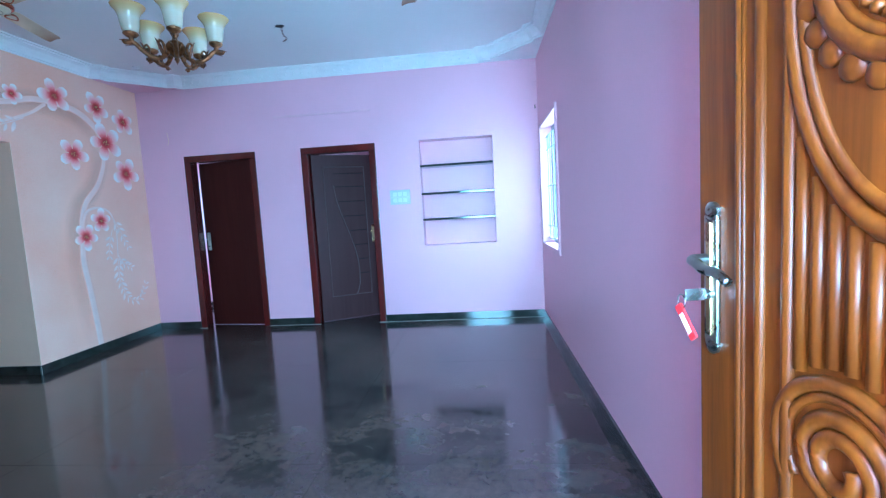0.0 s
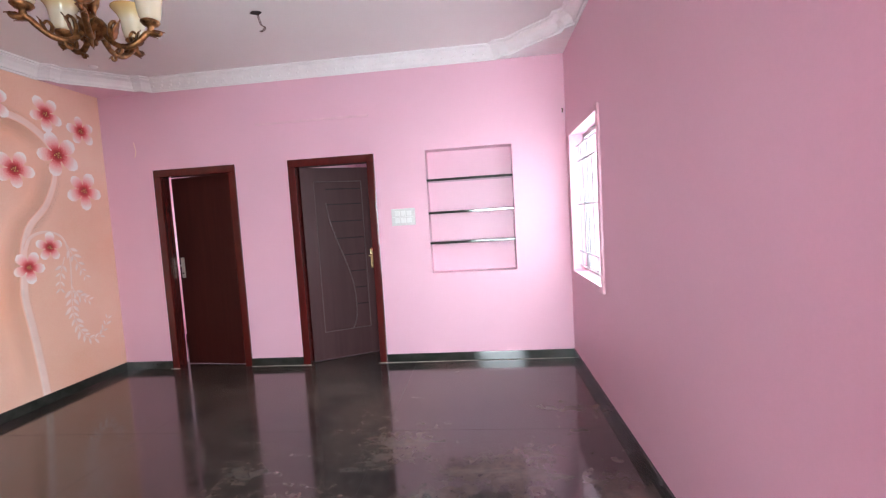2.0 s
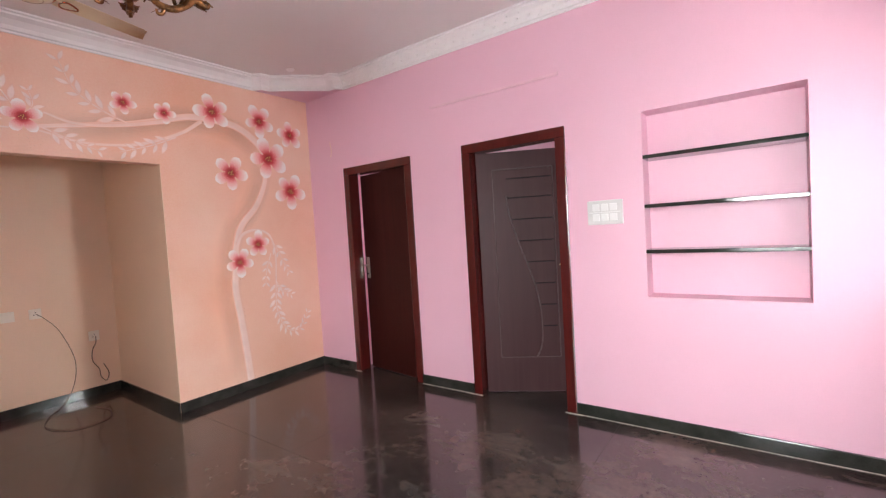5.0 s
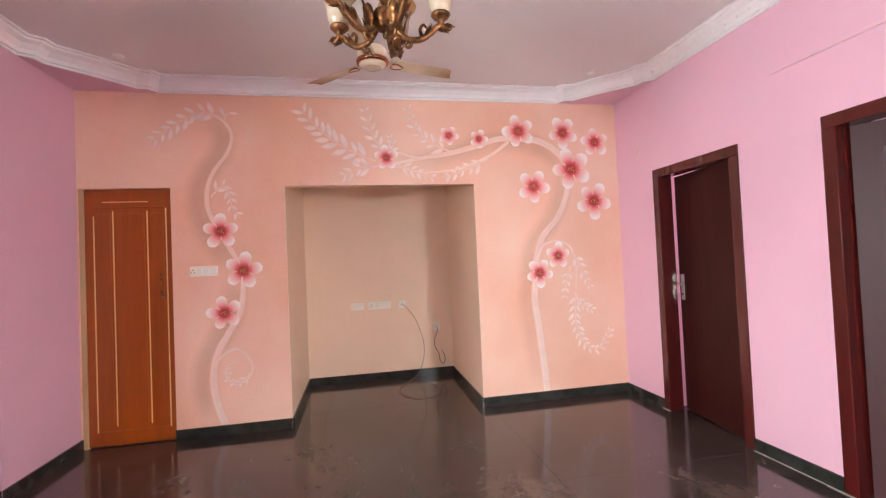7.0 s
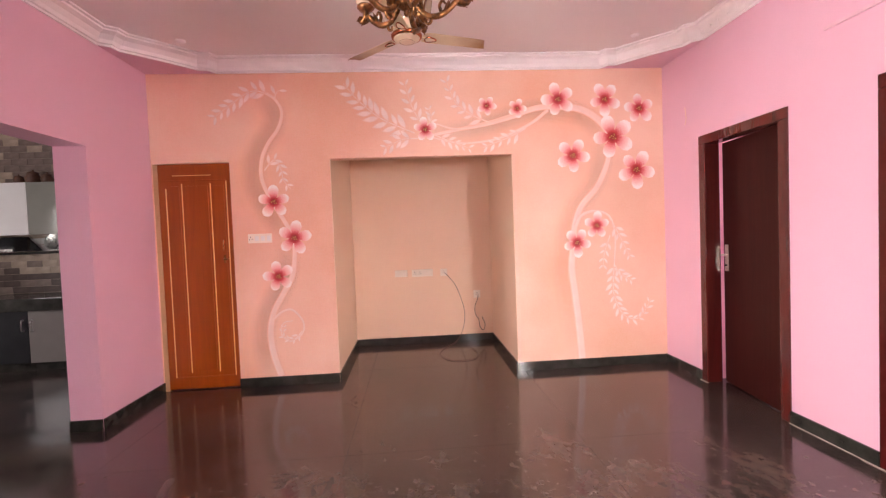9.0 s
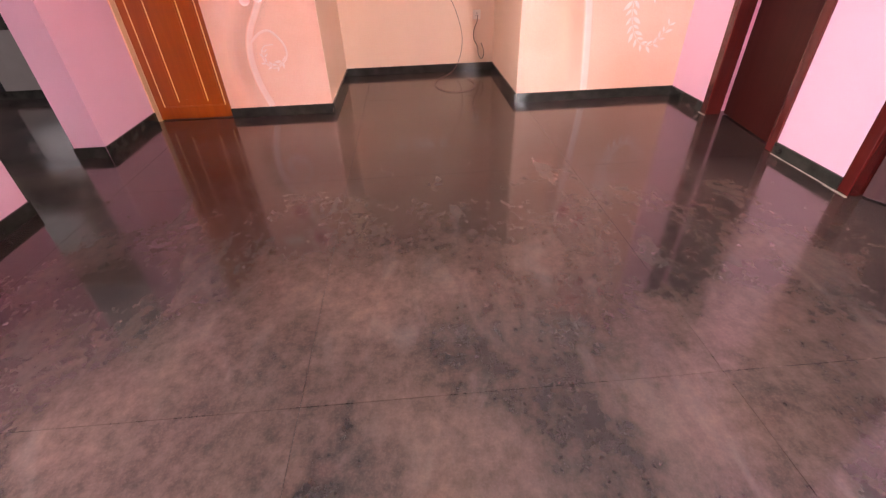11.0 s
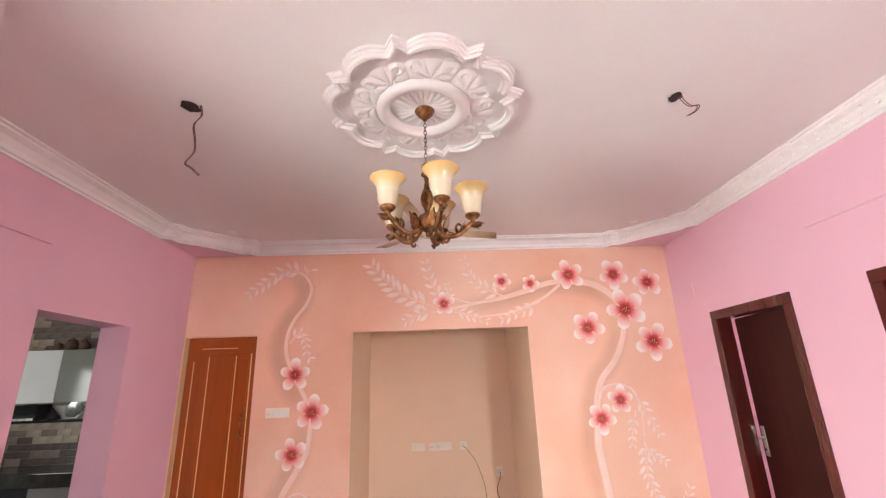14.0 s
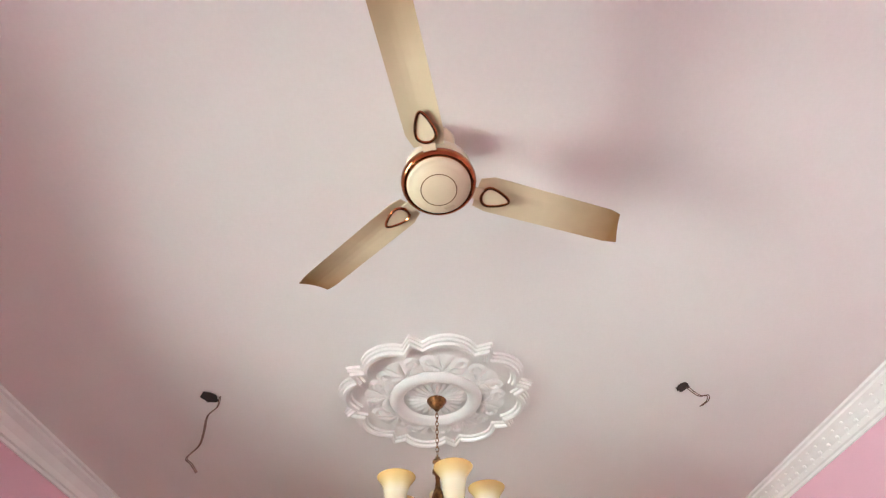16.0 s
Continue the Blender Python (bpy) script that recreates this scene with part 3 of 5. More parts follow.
# carved grey-brown door, half open
door_b = thing("door_2", None, "dark grey-brown carved wooden door opened into the room behind", "door", kind="structure")
door_frame(door_b, -1.95, -1.065, 2.10)
LEAF_B = 28.0
leaf = part("leaf", box(0, 0.742, -0.035, 0, 0.008, 2.024, 0.003), M_LEAF2, door_b, "grey-brown moulded leaf", at=pose(-1.878, 5.60, 0, 0, 0, LEAF_B))
# Paler than the leaf: the light caught by the mouldings is in the colour.
lit_bead_wood = wood("grey_brown_bead_lit", (0.085, 0.050, 0.053), (0.105, 0.064, 0.067), 0.38, coat=0.1)
# Near-black strips across the leaf: the shade in its slat grooves, given as colour.
groove_shade = wood("groove_shade_brown", (0.012, 0.008, 0.009), (0.018, 0.012, 0.013), 0.5, coat=0.0, spec=0.2)
rim = [(0.13, 0.30), (0.62, 0.30), (0.62, 1.88), (0.13, 1.88), (0.13, 0.30)]
for a, b in zip(rim, rim[1:]):
    part("moulding", tube([(a[0], -0.035, a[1]), (b[0], -0.035, b[1])], 0.0055, 6, 1), lit_bead_wood, leaf)
def curve_x(z):
    """Where the curved moulding runs at height z."""
    return 0.235 + 0.245 * (0.5 - 0.5 * math.cos(math.pi * max(0.0, min(1.0, (1.72 - z) / 1.12))))


for z in (0.56, 0.74, 0.92, 1.10, 1.28, 1.46, 1.64, 1.80):
    part("slat_groove_shade", tube([(curve_x(z) + 0.008, -0.0335, z), (0.605, -0.0335, z)], 0.0055, 6, 1), groove_shade, leaf)
part("curved_moulding", tube([(curve_x(z), -0.035, z) for z in (1.66, 1.50, 1.34, 1.18, 1.02, 0.86, 0.70, 0.56)] + [(0.475, -0.035, 0.44), (0.455, -0.035, 0.36), (0.425, -0.035, 0.30)], 0.006, 6, 6), lit_bead_wood, leaf, smooth=True)
lever_handle(leaf, pose(0.69, -0.035, 1.07, 0, 0, 180), M_GOLD, way=1, lever=0.05)

# small orange door at the end of the mural wall
door_c = thing("door_3", pose(W - 0.05, 0.70, 0), "orange varnished wooden door with moulded panels, closed", "door", kind="structure")
part("leaf", box(0, 0.035, 0.035, 0.672, 0.01, 2.08, 0.003), M_ORANGEWOOD, door_c)
part("jamb", box(-0.02, 0.046, 0.0, 0.035, 0, 2.08, 0.002), material("raw_plaster_edge", (0.55, 0.36, 0.20), 0.7), door_c, "unpainted plaster edge")
for y, z0, z1, mat in ((0.100, 0.12, 1.86, M_BEADLIGHT), (0.240, 0.16, 1.90, M_BEADLIGHT), (0.492, 0.16, 1.90, M_BEADLIGHT), (0.633, 0.12, 1.92, M_BEADLIGHT)):
    part("panel_moulding", tube([(0.0355, y, z0), (0.0355, y, z1)], 0.0055, 6, 1), mat, door_c, "bead coloured pale for its highlight")
part("panel_moulding", tube([(0.0355, 0.165, 1.975), (0.0355, 0.500, 1.975)], 0.0045, 6, 1), M_BEADLIGHT, door_c, "bead coloured pale for its highlight")
for z in (0.12, 1.93):
    part("panel_moulding", tube([(0.034, 0.110, z), (0.034, 0.625, z)], 0.007, 6, 1), M_ORANGEWOOD, door_c)
part("panel", box(0.03, 0.040, 0.262, 0.470, 0.18, 1.88, 0.004), M_ORANGEWOOD, door_c)
for y0, y1 in ((0.122, 0.218), (0.514, 0.612)):
    part("panel", box(0.03, 0.038, y0, y1, 0.18, 1.88, 0.003), M_ORANGEWOOD, door_c)
h = part("handle", box(-0.010, 0.010, 0, 0.006, -0.035, 0.035, 0.003), M_BRASS, door_c, "dull brass latch", at=pose(0.035, 0.59, 1.20, 0, 0, -90))
bolt = part("bolt", box(-0.008, 0.008, 0, 0.006, -0.045, 0.045, 0.003), M_COPPER, door_c, "small tower bolt", at=pose(0.035, 0.585, 1.33, 0, 0, -90))
part("bolt_rod", tube([(0, 0.009, -0.05), (0, 0.009, 0.05)], 0.004, 6, 1), M_BRASS, bolt)
part("lever", tube([(0, 0.005, 0), (0, 0.028, 0), (-0.015, 0.034, 0), (-0.055, 0.034, 0)], 0.006, 8, 3), M_BRASS, h, smooth=True)

# ---------- niche shelves ----------
for z in (1.186, 1.482, 1.80):
    s = part("niche_shelf", box(-0.553, 0.278, 5.485, 5.673, z - 0.012, z + 0.012, 0.003), M_SKIRT)
    tagged(s, "polished black granite shelf set in the wall niche", "shelf", "shelves in the niche")

# ---------- window ----------
win = thing("window_1", pose(0.90, 4.35, 0.875), "bright barred window with a pale pink moulded surround", "window", kind="structure")
for nm, b in (("surround", (4.305, 4.35, 0.83, 2.14)), ("surround", (5.30, 5.345, 0.83, 2.14)), ("surround", (4.35, 5.30, 0.83, 0.875)), ("surround", (4.35, 5.30, 2.095, 2.14))):
    part(nm, box(E - 0.018 - 0.90, E + 0.002 - 0.90, b[0] - 4.35, b[1] - 4.35, b[2] - 0.875, b[3] - 0.875, 0.005), M_TRIM, win)
for b in ((0, 0.04, 0, 1.22), (0.91, 0.95, 0, 1.22), (0.04, 0.91, 0, 0.04), (0.04, 0.91, 1.18, 1.22), (0.455, 0.495, 0.04, 1.18)):
    part("window_frame", box(0.0, 0.04, b[0], b[1], b[2], b[3], 0.003), M_GRILLE, win)
for z in (0.05, 0.18, 0.60, 0.98, 1.12):
    part("grille_bar", tube([(-0.055, 0, z), (-0.055, 0.95, z)], 0.006, 6, 1), M_GRILLE, win)
for y, z0, z1 in ((0.10, 0.05, 1.12), (0.17, 0.98, 1.12), (0.24, 0.18, 1.12), (0.33, 0.05, 0.18), (0.40, 0.18, 1.12), (0.55, 0.18, 1.12), (0.62, 0.05, 0.18), (0.71, 0.18, 1.12), (0.78, 0.98, 1.12), (0.85, 0.05, 1.12)):
    part("grille_bar", tube([(-0.055, y, z0), (-0.055, y, z1)], 0.006, 6, 1), M_GRILLE, win)
for y0, y1 in ((0.04, 0.455), (0.495, 0.91)):
    g = part("pane", box(0.018, 0.022, y0, y1, 0.04, 1.18), glass_material("window_glass"), win)
    g.visible_shadow = False

# ---------- wall fittings ----------


def switch_plate(m, w, h, rockers, label, sockets=0, body=None, keys_mat=None):
    """Local x along the wall, y out of it, z up."""
    ob = thing("switch_plate", m, label, "switch plate")
    part("plate", box(-w / 2, w / 2, 0, 0.012, -h / 2, h / 2, 0.004), body or M_SWITCH, ob)
    cols = max(1, rockers + sockets)
    for i in range(cols):
        x = -w / 2 + (i + 0.5) * w / cols
        if i < rockers:
            part("rocker", box(x - w / cols * 0.32, x + w / cols * 0.32, 0.010, 0.016, -h * 0.28, h * 0.28, 0.002), keys_mat or M_SWITCHGREY, ob)
        else:
            k = part("socket", box(x - w / cols * 0.38, x + w / cols * 0.38, 0.010, 0.015, -h * 0.34, h * 0.34, 0.002), body or M_SWITCH, ob)
            for px, pz in ((0, 0.014), (-0.011, -0.008), (0.011, -0.008)):
                part("pin_hole", lathe([(0, 0), (0.004, 0), (0.004, 0.002), (0, 0.002)], 8), M_HOLE, k, at=pose(x + px, 0.0145, pz, -90))
    return ob


board = thing("switch_board", pose(-0.805, N, 1.462, 0, 0, 180), "white modular switch board with two rows of switches", "switch board")
part("plate", box(-0.118, 0.118, 0, 0.016, -0.083, 0.083, 0.005), M_BOARD, board)
for z0, z1 in ((0.010, 0.058), (-0.058, -0.010)):
    for i in range(3):
        part("rocker", box(-0.082 + i * 0.058, -0.034 + i * 0.058, 0.014, 0.021, z0, z1, 0.003), M_BOARDKEY, board)
part("inner_rim", box(-0.100, 0.108, 0.0155, 0.0175, -0.003, 0.003, 0.0008), M_BOARDKEY, board)
switch_plate(pose(W, 1.62, 1.378, 0, 0, -90), 0.215, 0.085, 3, "white three-gang switch plate on the mural wall", 1, M_BOUNCEWHITE, M_BOARDKEY)
switch_plate(pose(ALC, 2.863, 0.882, 0, 0, -90), 0.155, 0.085, 2, "blank switch plate in the alcove, tinted for peach bounce light", 0, M_BOUNCEWHITE, M_BOUNCEWHITE)
switch_plate(pose(ALC, 3.125, 0.880, 0, 0, -90), 0.262, 0.09, 2, "switch and socket plate in the alcove, tinted for peach bounce light", 2, M_BOUNCEWHITE, M_BOUNCEWHITE)
switch_plate(pose(ALC, 3.392, 0.877, 0, 0, -90), 0.085, 0.09, 0, "socket outlet with a cable plugged in, tinted for peach bounce light", 1, M_BOUNCEWHITE, M_BOUNCEWHITE)
switch_plate(pose(ALC, 3.800, 0.586, 0, 0, -90), 0.085, 0.095, 0, "low socket outlet with a loose cable, tinted for peach bounce light", 1, M_BOUNCEWHITE, M_BOUNCEWHITE)
cable = tagged(part("television_cable", tube([(ALC + 0.02, 3.395, 0.875), (ALC + 0.05, 3.45, 0.82), (ALC + 0.04, 3.54, 0.69), (ALC + 0.05, 3.62, 0.45), (ALC + 0.04, 3.63, 0.28), (ALC + 0.04, 3.59, 0.12), (ALC + 0.10, 3.50, 0.012), (ALC + 0.35, 3.34, 0.006), (ALC + 0.62, 3.28, 0.006), (ALC + 0.86, 3.40, 0.006), (ALC + 0.84, 3.62, 0.006), (ALC + 0.62, 3.70, 0.006), (ALC + 0.40, 3.66, 0.006)], 0.003, 6, 8), M_BLACKWIRE, smooth=True), "thin brown cable hanging from a socket to the floor", "cable")
tagged(part("socket_cable", tube([(ALC + 0.02, 3.81, 0.575), (ALC + 0.04, 3.80, 0.52), (ALC + 0.035, 3.77, 0.45), (ALC + 0.035, 3.765, 0.35), (ALC + 0.035, 3.81, 0.26), (ALC + 0.035, 3.82, 0.18), (ALC + 0.035, 3.86, 0.13), (ALC + 0.035, 3.885, 0.20), (ALC + 0.035, 3.85, 0.30)], 0.004, 6, 6), M_WIRE, smooth=True), "short brown cable dangling from the low socket", "cable")
# surface conduit strips high on the walls
for nm, pts in (("conduit_strip", [(-2.25, N - 0.006, 2.475), (-1.09, N - 0.006, 2.475)]), ("conduit_strip", [(-2.28, S + 0.006, 2.50), (-1.2, S + 0.006, 2.50)])):
    (ax, ay, az), (bx, by, bz) = pts
    ob = part(nm, box(ax, bx, N - 0.012 if ay > 3 else S, N if ay > 3 else S + 0.022, az - 0.011, az + 0.011, 0.002), M_TRIM if ay > 3 else M_PINK)
    tagged(ob, "thin painted-over conduit strip high on the wall", "conduit")

# ---------- small things on the window wall ----------
lamp = thing("wall_lamp", pose(E, 2.90, 2.42, 0, 0, 90), "silver wall lamp with hanging crystal drops", "wall lamp")
part("back_plate", lathe([(0, 0), (0.055, 0.0), (0.052, 0.012), (0.030, 0.020), (0, 0.022)], 24), M_STEEL, lamp, smooth=True, at=pose(0, 0, 0, -90))
part("arm", tube([(0, 0.015, 0), (0, 0.06, -0.01), (0, 0.09, 0.02), (0, 0.10, 0.05)], 0.008, 8, 5), M_STEEL, lamp, smooth=True)
part("cup", lathe([(0, 0.045), (0.025, 0.05), (0.045, 0.075), (0.05, 0.10), (0.046, 0.10), (0.02, 0.06)], 20, (0, 0.10)), M_STEEL, lamp, smooth=True)
for k in range(5):
    a = 2 * math.pi * k / 5
    px, py = 0.042 * math.cos(a), 0.10 + 0.042 * math.sin(a)
    part("crystal_drop", lathe([(0, 0.045), (0.004, 0.03), (0.011, -0.02), (0.006, -0.05), (0, -0.075)], 6, (px, py)), M_CRYSTAL, lamp)
hook = tagged(part("wall_hook", tube([(E - 0.03, N, 2.38), (E - 0.03, N - 0.02, 2.378), (E - 0.03, N - 0.026, 2.36), (E - 0.03, N - 0.020, 2.345)], 0.006, 6, 4), M_WIRE, smooth=True), "small rusty hook in the wall corner", "hook")
thread = tagged(part("loose_thread", tube([(-3.585, N - 0.003, 2.40), (-3.575, N - 0.004, 2.35), (-3.57, N - 0.004, 2.30), (-3.58, N - 0.004, 2.26), (-3.595, N - 0.003, 2.25)], 0.003, 5, 5), M_BEIGE, smooth=True), "short loose brown thread stuck on the wall", "thread")

# ---------- mural ----------
mural = thing("wall_mural", pose(W + 0.0025, 0, 0), "painted mural of white vines and pink blossoms on the peach wall", "mural")


def ribbon(points, width, steps=8):
    """A flat painted stroke on the wall; points are (along, up), width a function of 0..1."""
    path = smooth_path([(0, a, b) for a, b in points], steps)
    verts, faces, soft = [], [], []
    for i, q in enumerate(path):
        d = (path[min(i + 1, len(path) - 1)] - path[max(i - 1, 0)]).normalized()
        s = Vector((0, -d.z, d.y))
        w = width(i / (len(path) - 1)) / 2
        for u, h, f in ((-1.2, 0, 0.0), (-0.75, 0.0003, 0.72), (0.1, 0.0006, 0.78), (0.6, 0.0003, 1.0), (1.15, 0, 0.0)):
            verts.append(q + s * (w * u) + Vector((h, 0, 0)))
            soft.append(f)
    for i in range(len(path) - 1):
        for k in range(4):
            a = i * 5 + k
            faces.append((a, a + 1, a + 6, a + 5))
    return (verts, faces, soft), path


def painted(name, stroke, mat, parent, at=None):
    """A painted stroke whose cover is stored with its points."""
    verts, faces, soft = stroke
    ob = mesh_object(name, verts, faces, mat, parent, at=at)
    ob.data.attributes.new("spray", "FLOAT", "POINT").data.foreach_set("value", soft)
    ob.visible_shadow = False
    return ob


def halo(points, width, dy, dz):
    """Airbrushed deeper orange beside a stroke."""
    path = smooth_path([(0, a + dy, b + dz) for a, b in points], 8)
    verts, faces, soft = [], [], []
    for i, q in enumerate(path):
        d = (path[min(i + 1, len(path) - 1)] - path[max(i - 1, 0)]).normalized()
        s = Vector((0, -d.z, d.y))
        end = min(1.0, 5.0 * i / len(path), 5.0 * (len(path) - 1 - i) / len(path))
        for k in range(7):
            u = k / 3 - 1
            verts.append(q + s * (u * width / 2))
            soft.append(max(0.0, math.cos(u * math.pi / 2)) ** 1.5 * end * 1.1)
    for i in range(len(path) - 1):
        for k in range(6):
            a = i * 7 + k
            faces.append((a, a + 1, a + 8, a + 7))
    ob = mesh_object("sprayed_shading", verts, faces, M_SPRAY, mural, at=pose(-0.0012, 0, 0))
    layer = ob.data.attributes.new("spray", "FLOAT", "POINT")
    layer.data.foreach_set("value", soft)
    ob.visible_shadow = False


def vine(points, w0, w1, z=0.0):
    w0, w1 = w0 * 0.88, w1 * 0.9
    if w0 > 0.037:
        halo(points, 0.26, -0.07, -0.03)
    bm, _ = ribbon(points, lambda t: w0 + (w1 - w0) * t)
    painted("vine", bm, M_VINE, mural, pose(z, 0, 0))


LEAF = ((0, 0), (0.25, 0.15), (0.55, 0.19), (0.82, 0.11), (1, 0), (0.82, -0.09), (0.55, -0.15), (0.25, -0.13))


def spray(points, size, pitch, grow=0.9, both=True):
    """A thin stalk with paired painted leaves."""
    bm, path = ribbon(points, lambda t: 0.013 * (1 - 0.7 * t), 10)
    stalk = painted("leaf_spray", bm, M_LEAFPAINT, mural, pose(0.0016, 0, 0))
    count = 0
    run, last, side = 0.0, 0.0, 1
    total = sum((b - a).length for a, b in zip(path, path[1:]))
    for a, b in zip(path, path[1:]):
        run += (b - a).length
        if run - last < pitch * 0.88:
            continue
        last = run
        d = (b - a).normalized()
        for sd in ((1, -1) if both else (side,)):
            s = Vector((0, -d.z, d.y)) * sd
            way = (d * 0.75 + s * 0.66).normalized()
            wide = Vector((0, -way.z, way.y))
            L = 1.30 * size * (1.0 - 0.40 * run / total) * random.uniform(0.8, 1.15)
            count += 1
            lift = Vector((0.0007 + 0.00006 * (count % 14), 0, 0))
            pts = [b + way * (L * p) + wide * (L * q * 1.02) + lift for p, q in LEAF]
            core = [b + way * (L * (0.5 + (p - 0.5) * 0.62)) + wide * (L * q * 0.66) + lift for p, q in LEAF]
            n = len(LEAF)
            painted("leaf", (core + pts, [tuple(range(n))] + [(i, n + i, n + (i + 1) % n, (i + 1) % n) for i in range(n)], [0.95] * n + [0.12] * n), M_LEAFPAINT, stalk)
        side = -side


def flower(y, z, r, turn):
    """Five broad petals, a dark heart and stamens; local units are flower radii."""
    ob = thing("painted_flower", None)
    ob.parent = mural
    ob.matrix_basis = pose(0.0045, y, z) @ Matrix.Diagonal((1, r, r, 1))
    for k in range(5):
        a = radians(turn + 72 * k + random.uniform(-5, 5))
        bm = bmesh.new()
        L = random.uniform(0.92, 1.06)
        outline = [(0.05, 0), (0.24, 0.17), (0.48, 0.285), (0.70, 0.315), (0.88, 0.24), (0.97, 0.09), (1.0, -0.03), (0.89, -0.22), (0.70, -0.305), (0.48, -0.275), (0.24, -0.16)]
        cvert = bm.verts.new((0.0008, 0.55 * L * math.cos(a), 0.55 * L * math.sin(a)))
        vs = [bm.verts.new((0.0002 * k, L * (p * math.cos(a) - q * math.sin(a)), L * (p * math.sin(a) + q * math.cos(a)))) for p, q in outline]
        for i in range(len(vs)):
            bm.faces.new((vs[i], vs[(i + 1) % len(vs)], cvert))
        part("petal", bm, M_PETAL, ob)
    bm = bmesh.new()
    bm.faces.new([bm.verts.new((-0.0004, 0.30 * math.cos(t), 0.30 * math.sin(t))) for t in (i * math.pi / 10 for i in range(20))])
    part("petal_base", bm, M_PETAL, ob)
    bm = bmesh.new()
    for k in range(6):
        a, rr = 2.4 * k, 0.04 + 0.024 * k
        c = Vector((0.0016, rr * math.cos(a), rr * math.sin(a)))
        bm.faces.new([bm.verts.new(c + Vector((0, 0.027 * math.cos(t), 0.027 * math.sin(t)))) for t in (i * math.pi / 3 for i in range(6))])
    part("stamen", bm, M_STAMEN, ob)
    bm = bmesh.new()
    bm.faces.new([bm.verts.new((0.0012, rr * math.cos(t), rr * math.sin(t))) for t, rr in ((i * math.pi / 8, 0.12 if i % 2 else 0.20) for i in range(16))])
    part("heart", bm, M_HEART, ob)


# vine beside the small door
vine([(1.75, 0.087), (1.69, 0.29), (1.67, 0.50), (1.71, 0.69), (1.80, 0.85), (1.89, 1.01), (1.92, 1.17), (1.93, 1.37)], 0.075, 0.042)
vine([(1.93, 1.37), (1.84, 1.54), (1.72, 1.76), (1.66, 1.93), (1.67, 2.10), (1.73, 2.24), (1.83, 2.38), (1.87, 2.53), (1.81, 2.65), (1.72, 2.71)], 0.045, 0.026)
spray([(1.80, 2.66), (1.67, 2.72), (1.56, 2.70), (1.39, 2.58), (1.24, 2.47)], 0.115, 0.075)
spray([(1.81, 2.64), (1.83, 2.70), (1.86, 2.73)], 0.09, 0.05, both=False)
spray([(1.69, 2.00), (1.75, 2.07), (1.80, 2.09), (1.84, 2.00), (1.86, 1.90), (1.92, 1.82)], 0.075, 0.07)
vine([(1.70, 0.62), (1.79, 0.69), (1.88, 0.70), (1.97, 0.59), (1.96, 0.48), (1.85, 0.41), (1.77, 0.48), (1.79, 0.58), (1.88, 0.60)], 0.028, 0.012, 0.0008)
spray([(1.96, 0.50), (1.88, 0.43), (1.79, 0.46), (1.79, 0.56)], 0.06, 0.05)
# vine by the dark doors
vine([(4.63, 0.087), (4.61, 0.37), (4.58, 0.69), (4.55, 0.97), (4.57, 1.19), (4.59, 1.38), (4.66, 1.57), (4.82, 1.75), (4.92, 1.95), (4.96, 2.12), (4.99, 2.24)], 0.085, 0.05)
vine([(4.99, 2.24), (4.85, 2.40), (4.68, 2.50), (4.46, 2.53), (4.25, 2.52), (4.05, 2.46), (3.80, 2.39), (3.53, 2.34), (3.21, 2.28)], 0.085, 0.03)
vine([(4.36, 2.50), (4.18, 2.37), (3.90, 2.25), (3.68, 2.21), (3.47, 2.21), (3.26, 2.26)], 0.035, 0.016, 0.0008)
vine([(4.10, 2.46), (3.74, 2.37), (3.47, 2.34), (3.29, 2.39)], 0.04, 0.016, 0.0008)
spray([(3.80, 2.39), (3.64, 2.46), (3.48, 2.58), (3.40, 2.77)], 0.105, 0.085)
spray([(3.17, 2.36), (3.07, 2.54), (3.01, 2.75)], 0.105, 0.08)
spray([(3.20, 2.36), (3.24, 2.44), (3.22, 2.54)], 0.08, 0.06)
spray([(3.08, 2.31), (2.96, 2.36), (2.76, 2.46), (2.57, 2.62), (2.44, 2.78)], 0.14, 0.082)
spray([(3.11, 2.26), (2.96, 2.25), (2.80, 2.18)], 0.11, 0.08)
spray([(3.26, 2.29), (3.42, 2.22), (3.58, 2.16)], 0.09, 0.075)
spray([(4.14, 2.33), (3.95, 2.24), (3.72, 2.16)], 0.10, 0.08)
vine([(4.60, 1.38), (4.66, 1.48), (4.80, 1.52), (4.94, 1.46), (4.99, 1.28), (4.98, 1.05), (4.96, 0.80)], 0.04, 0.014, 0.0008)
spray([(4.98, 1.05), (4.96, 0.80), (4.97, 0.68), (5.02, 0.55), (5.11, 0.46), (5.23, 0.47), (5.34, 0.64)], 0.095, 0.065)
spray([(4.96, 1.42), (5.06, 1.22), (5.14, 1.05)], 0.085, 0.075)
spray([(4.94, 1.28), (4.88, 1.11), (4.86, 0.97)], 0.085, 0.075)
spray([(4.97, 1.00), (5.04, 0.90), (5.13, 0.84)], 0.09, 0.06)
FLOWERS = [(1.76, 1.71, 0.150, 20), (1.93, 1.37, 0.165, 8), (1.77, 1.02, 0.150, 30), (4.46, 2.60, 0.165, 35), (4.92, 2.59, 0.160, 50), (5.26, 2.50, 0.155, 25), (4.99, 2.23, 0.210, 40),
           (4.59, 2.06, 0.175, 62), (5.22, 1.91, 0.190, 55), (4.61, 1.22, 0.145, 60), (4.81, 1.38, 0.135, 15), (3.77, 2.55, 0.100, 62), (4.06, 2.52, 0.092, 65), (3.18, 2.34, 0.120, 22)]
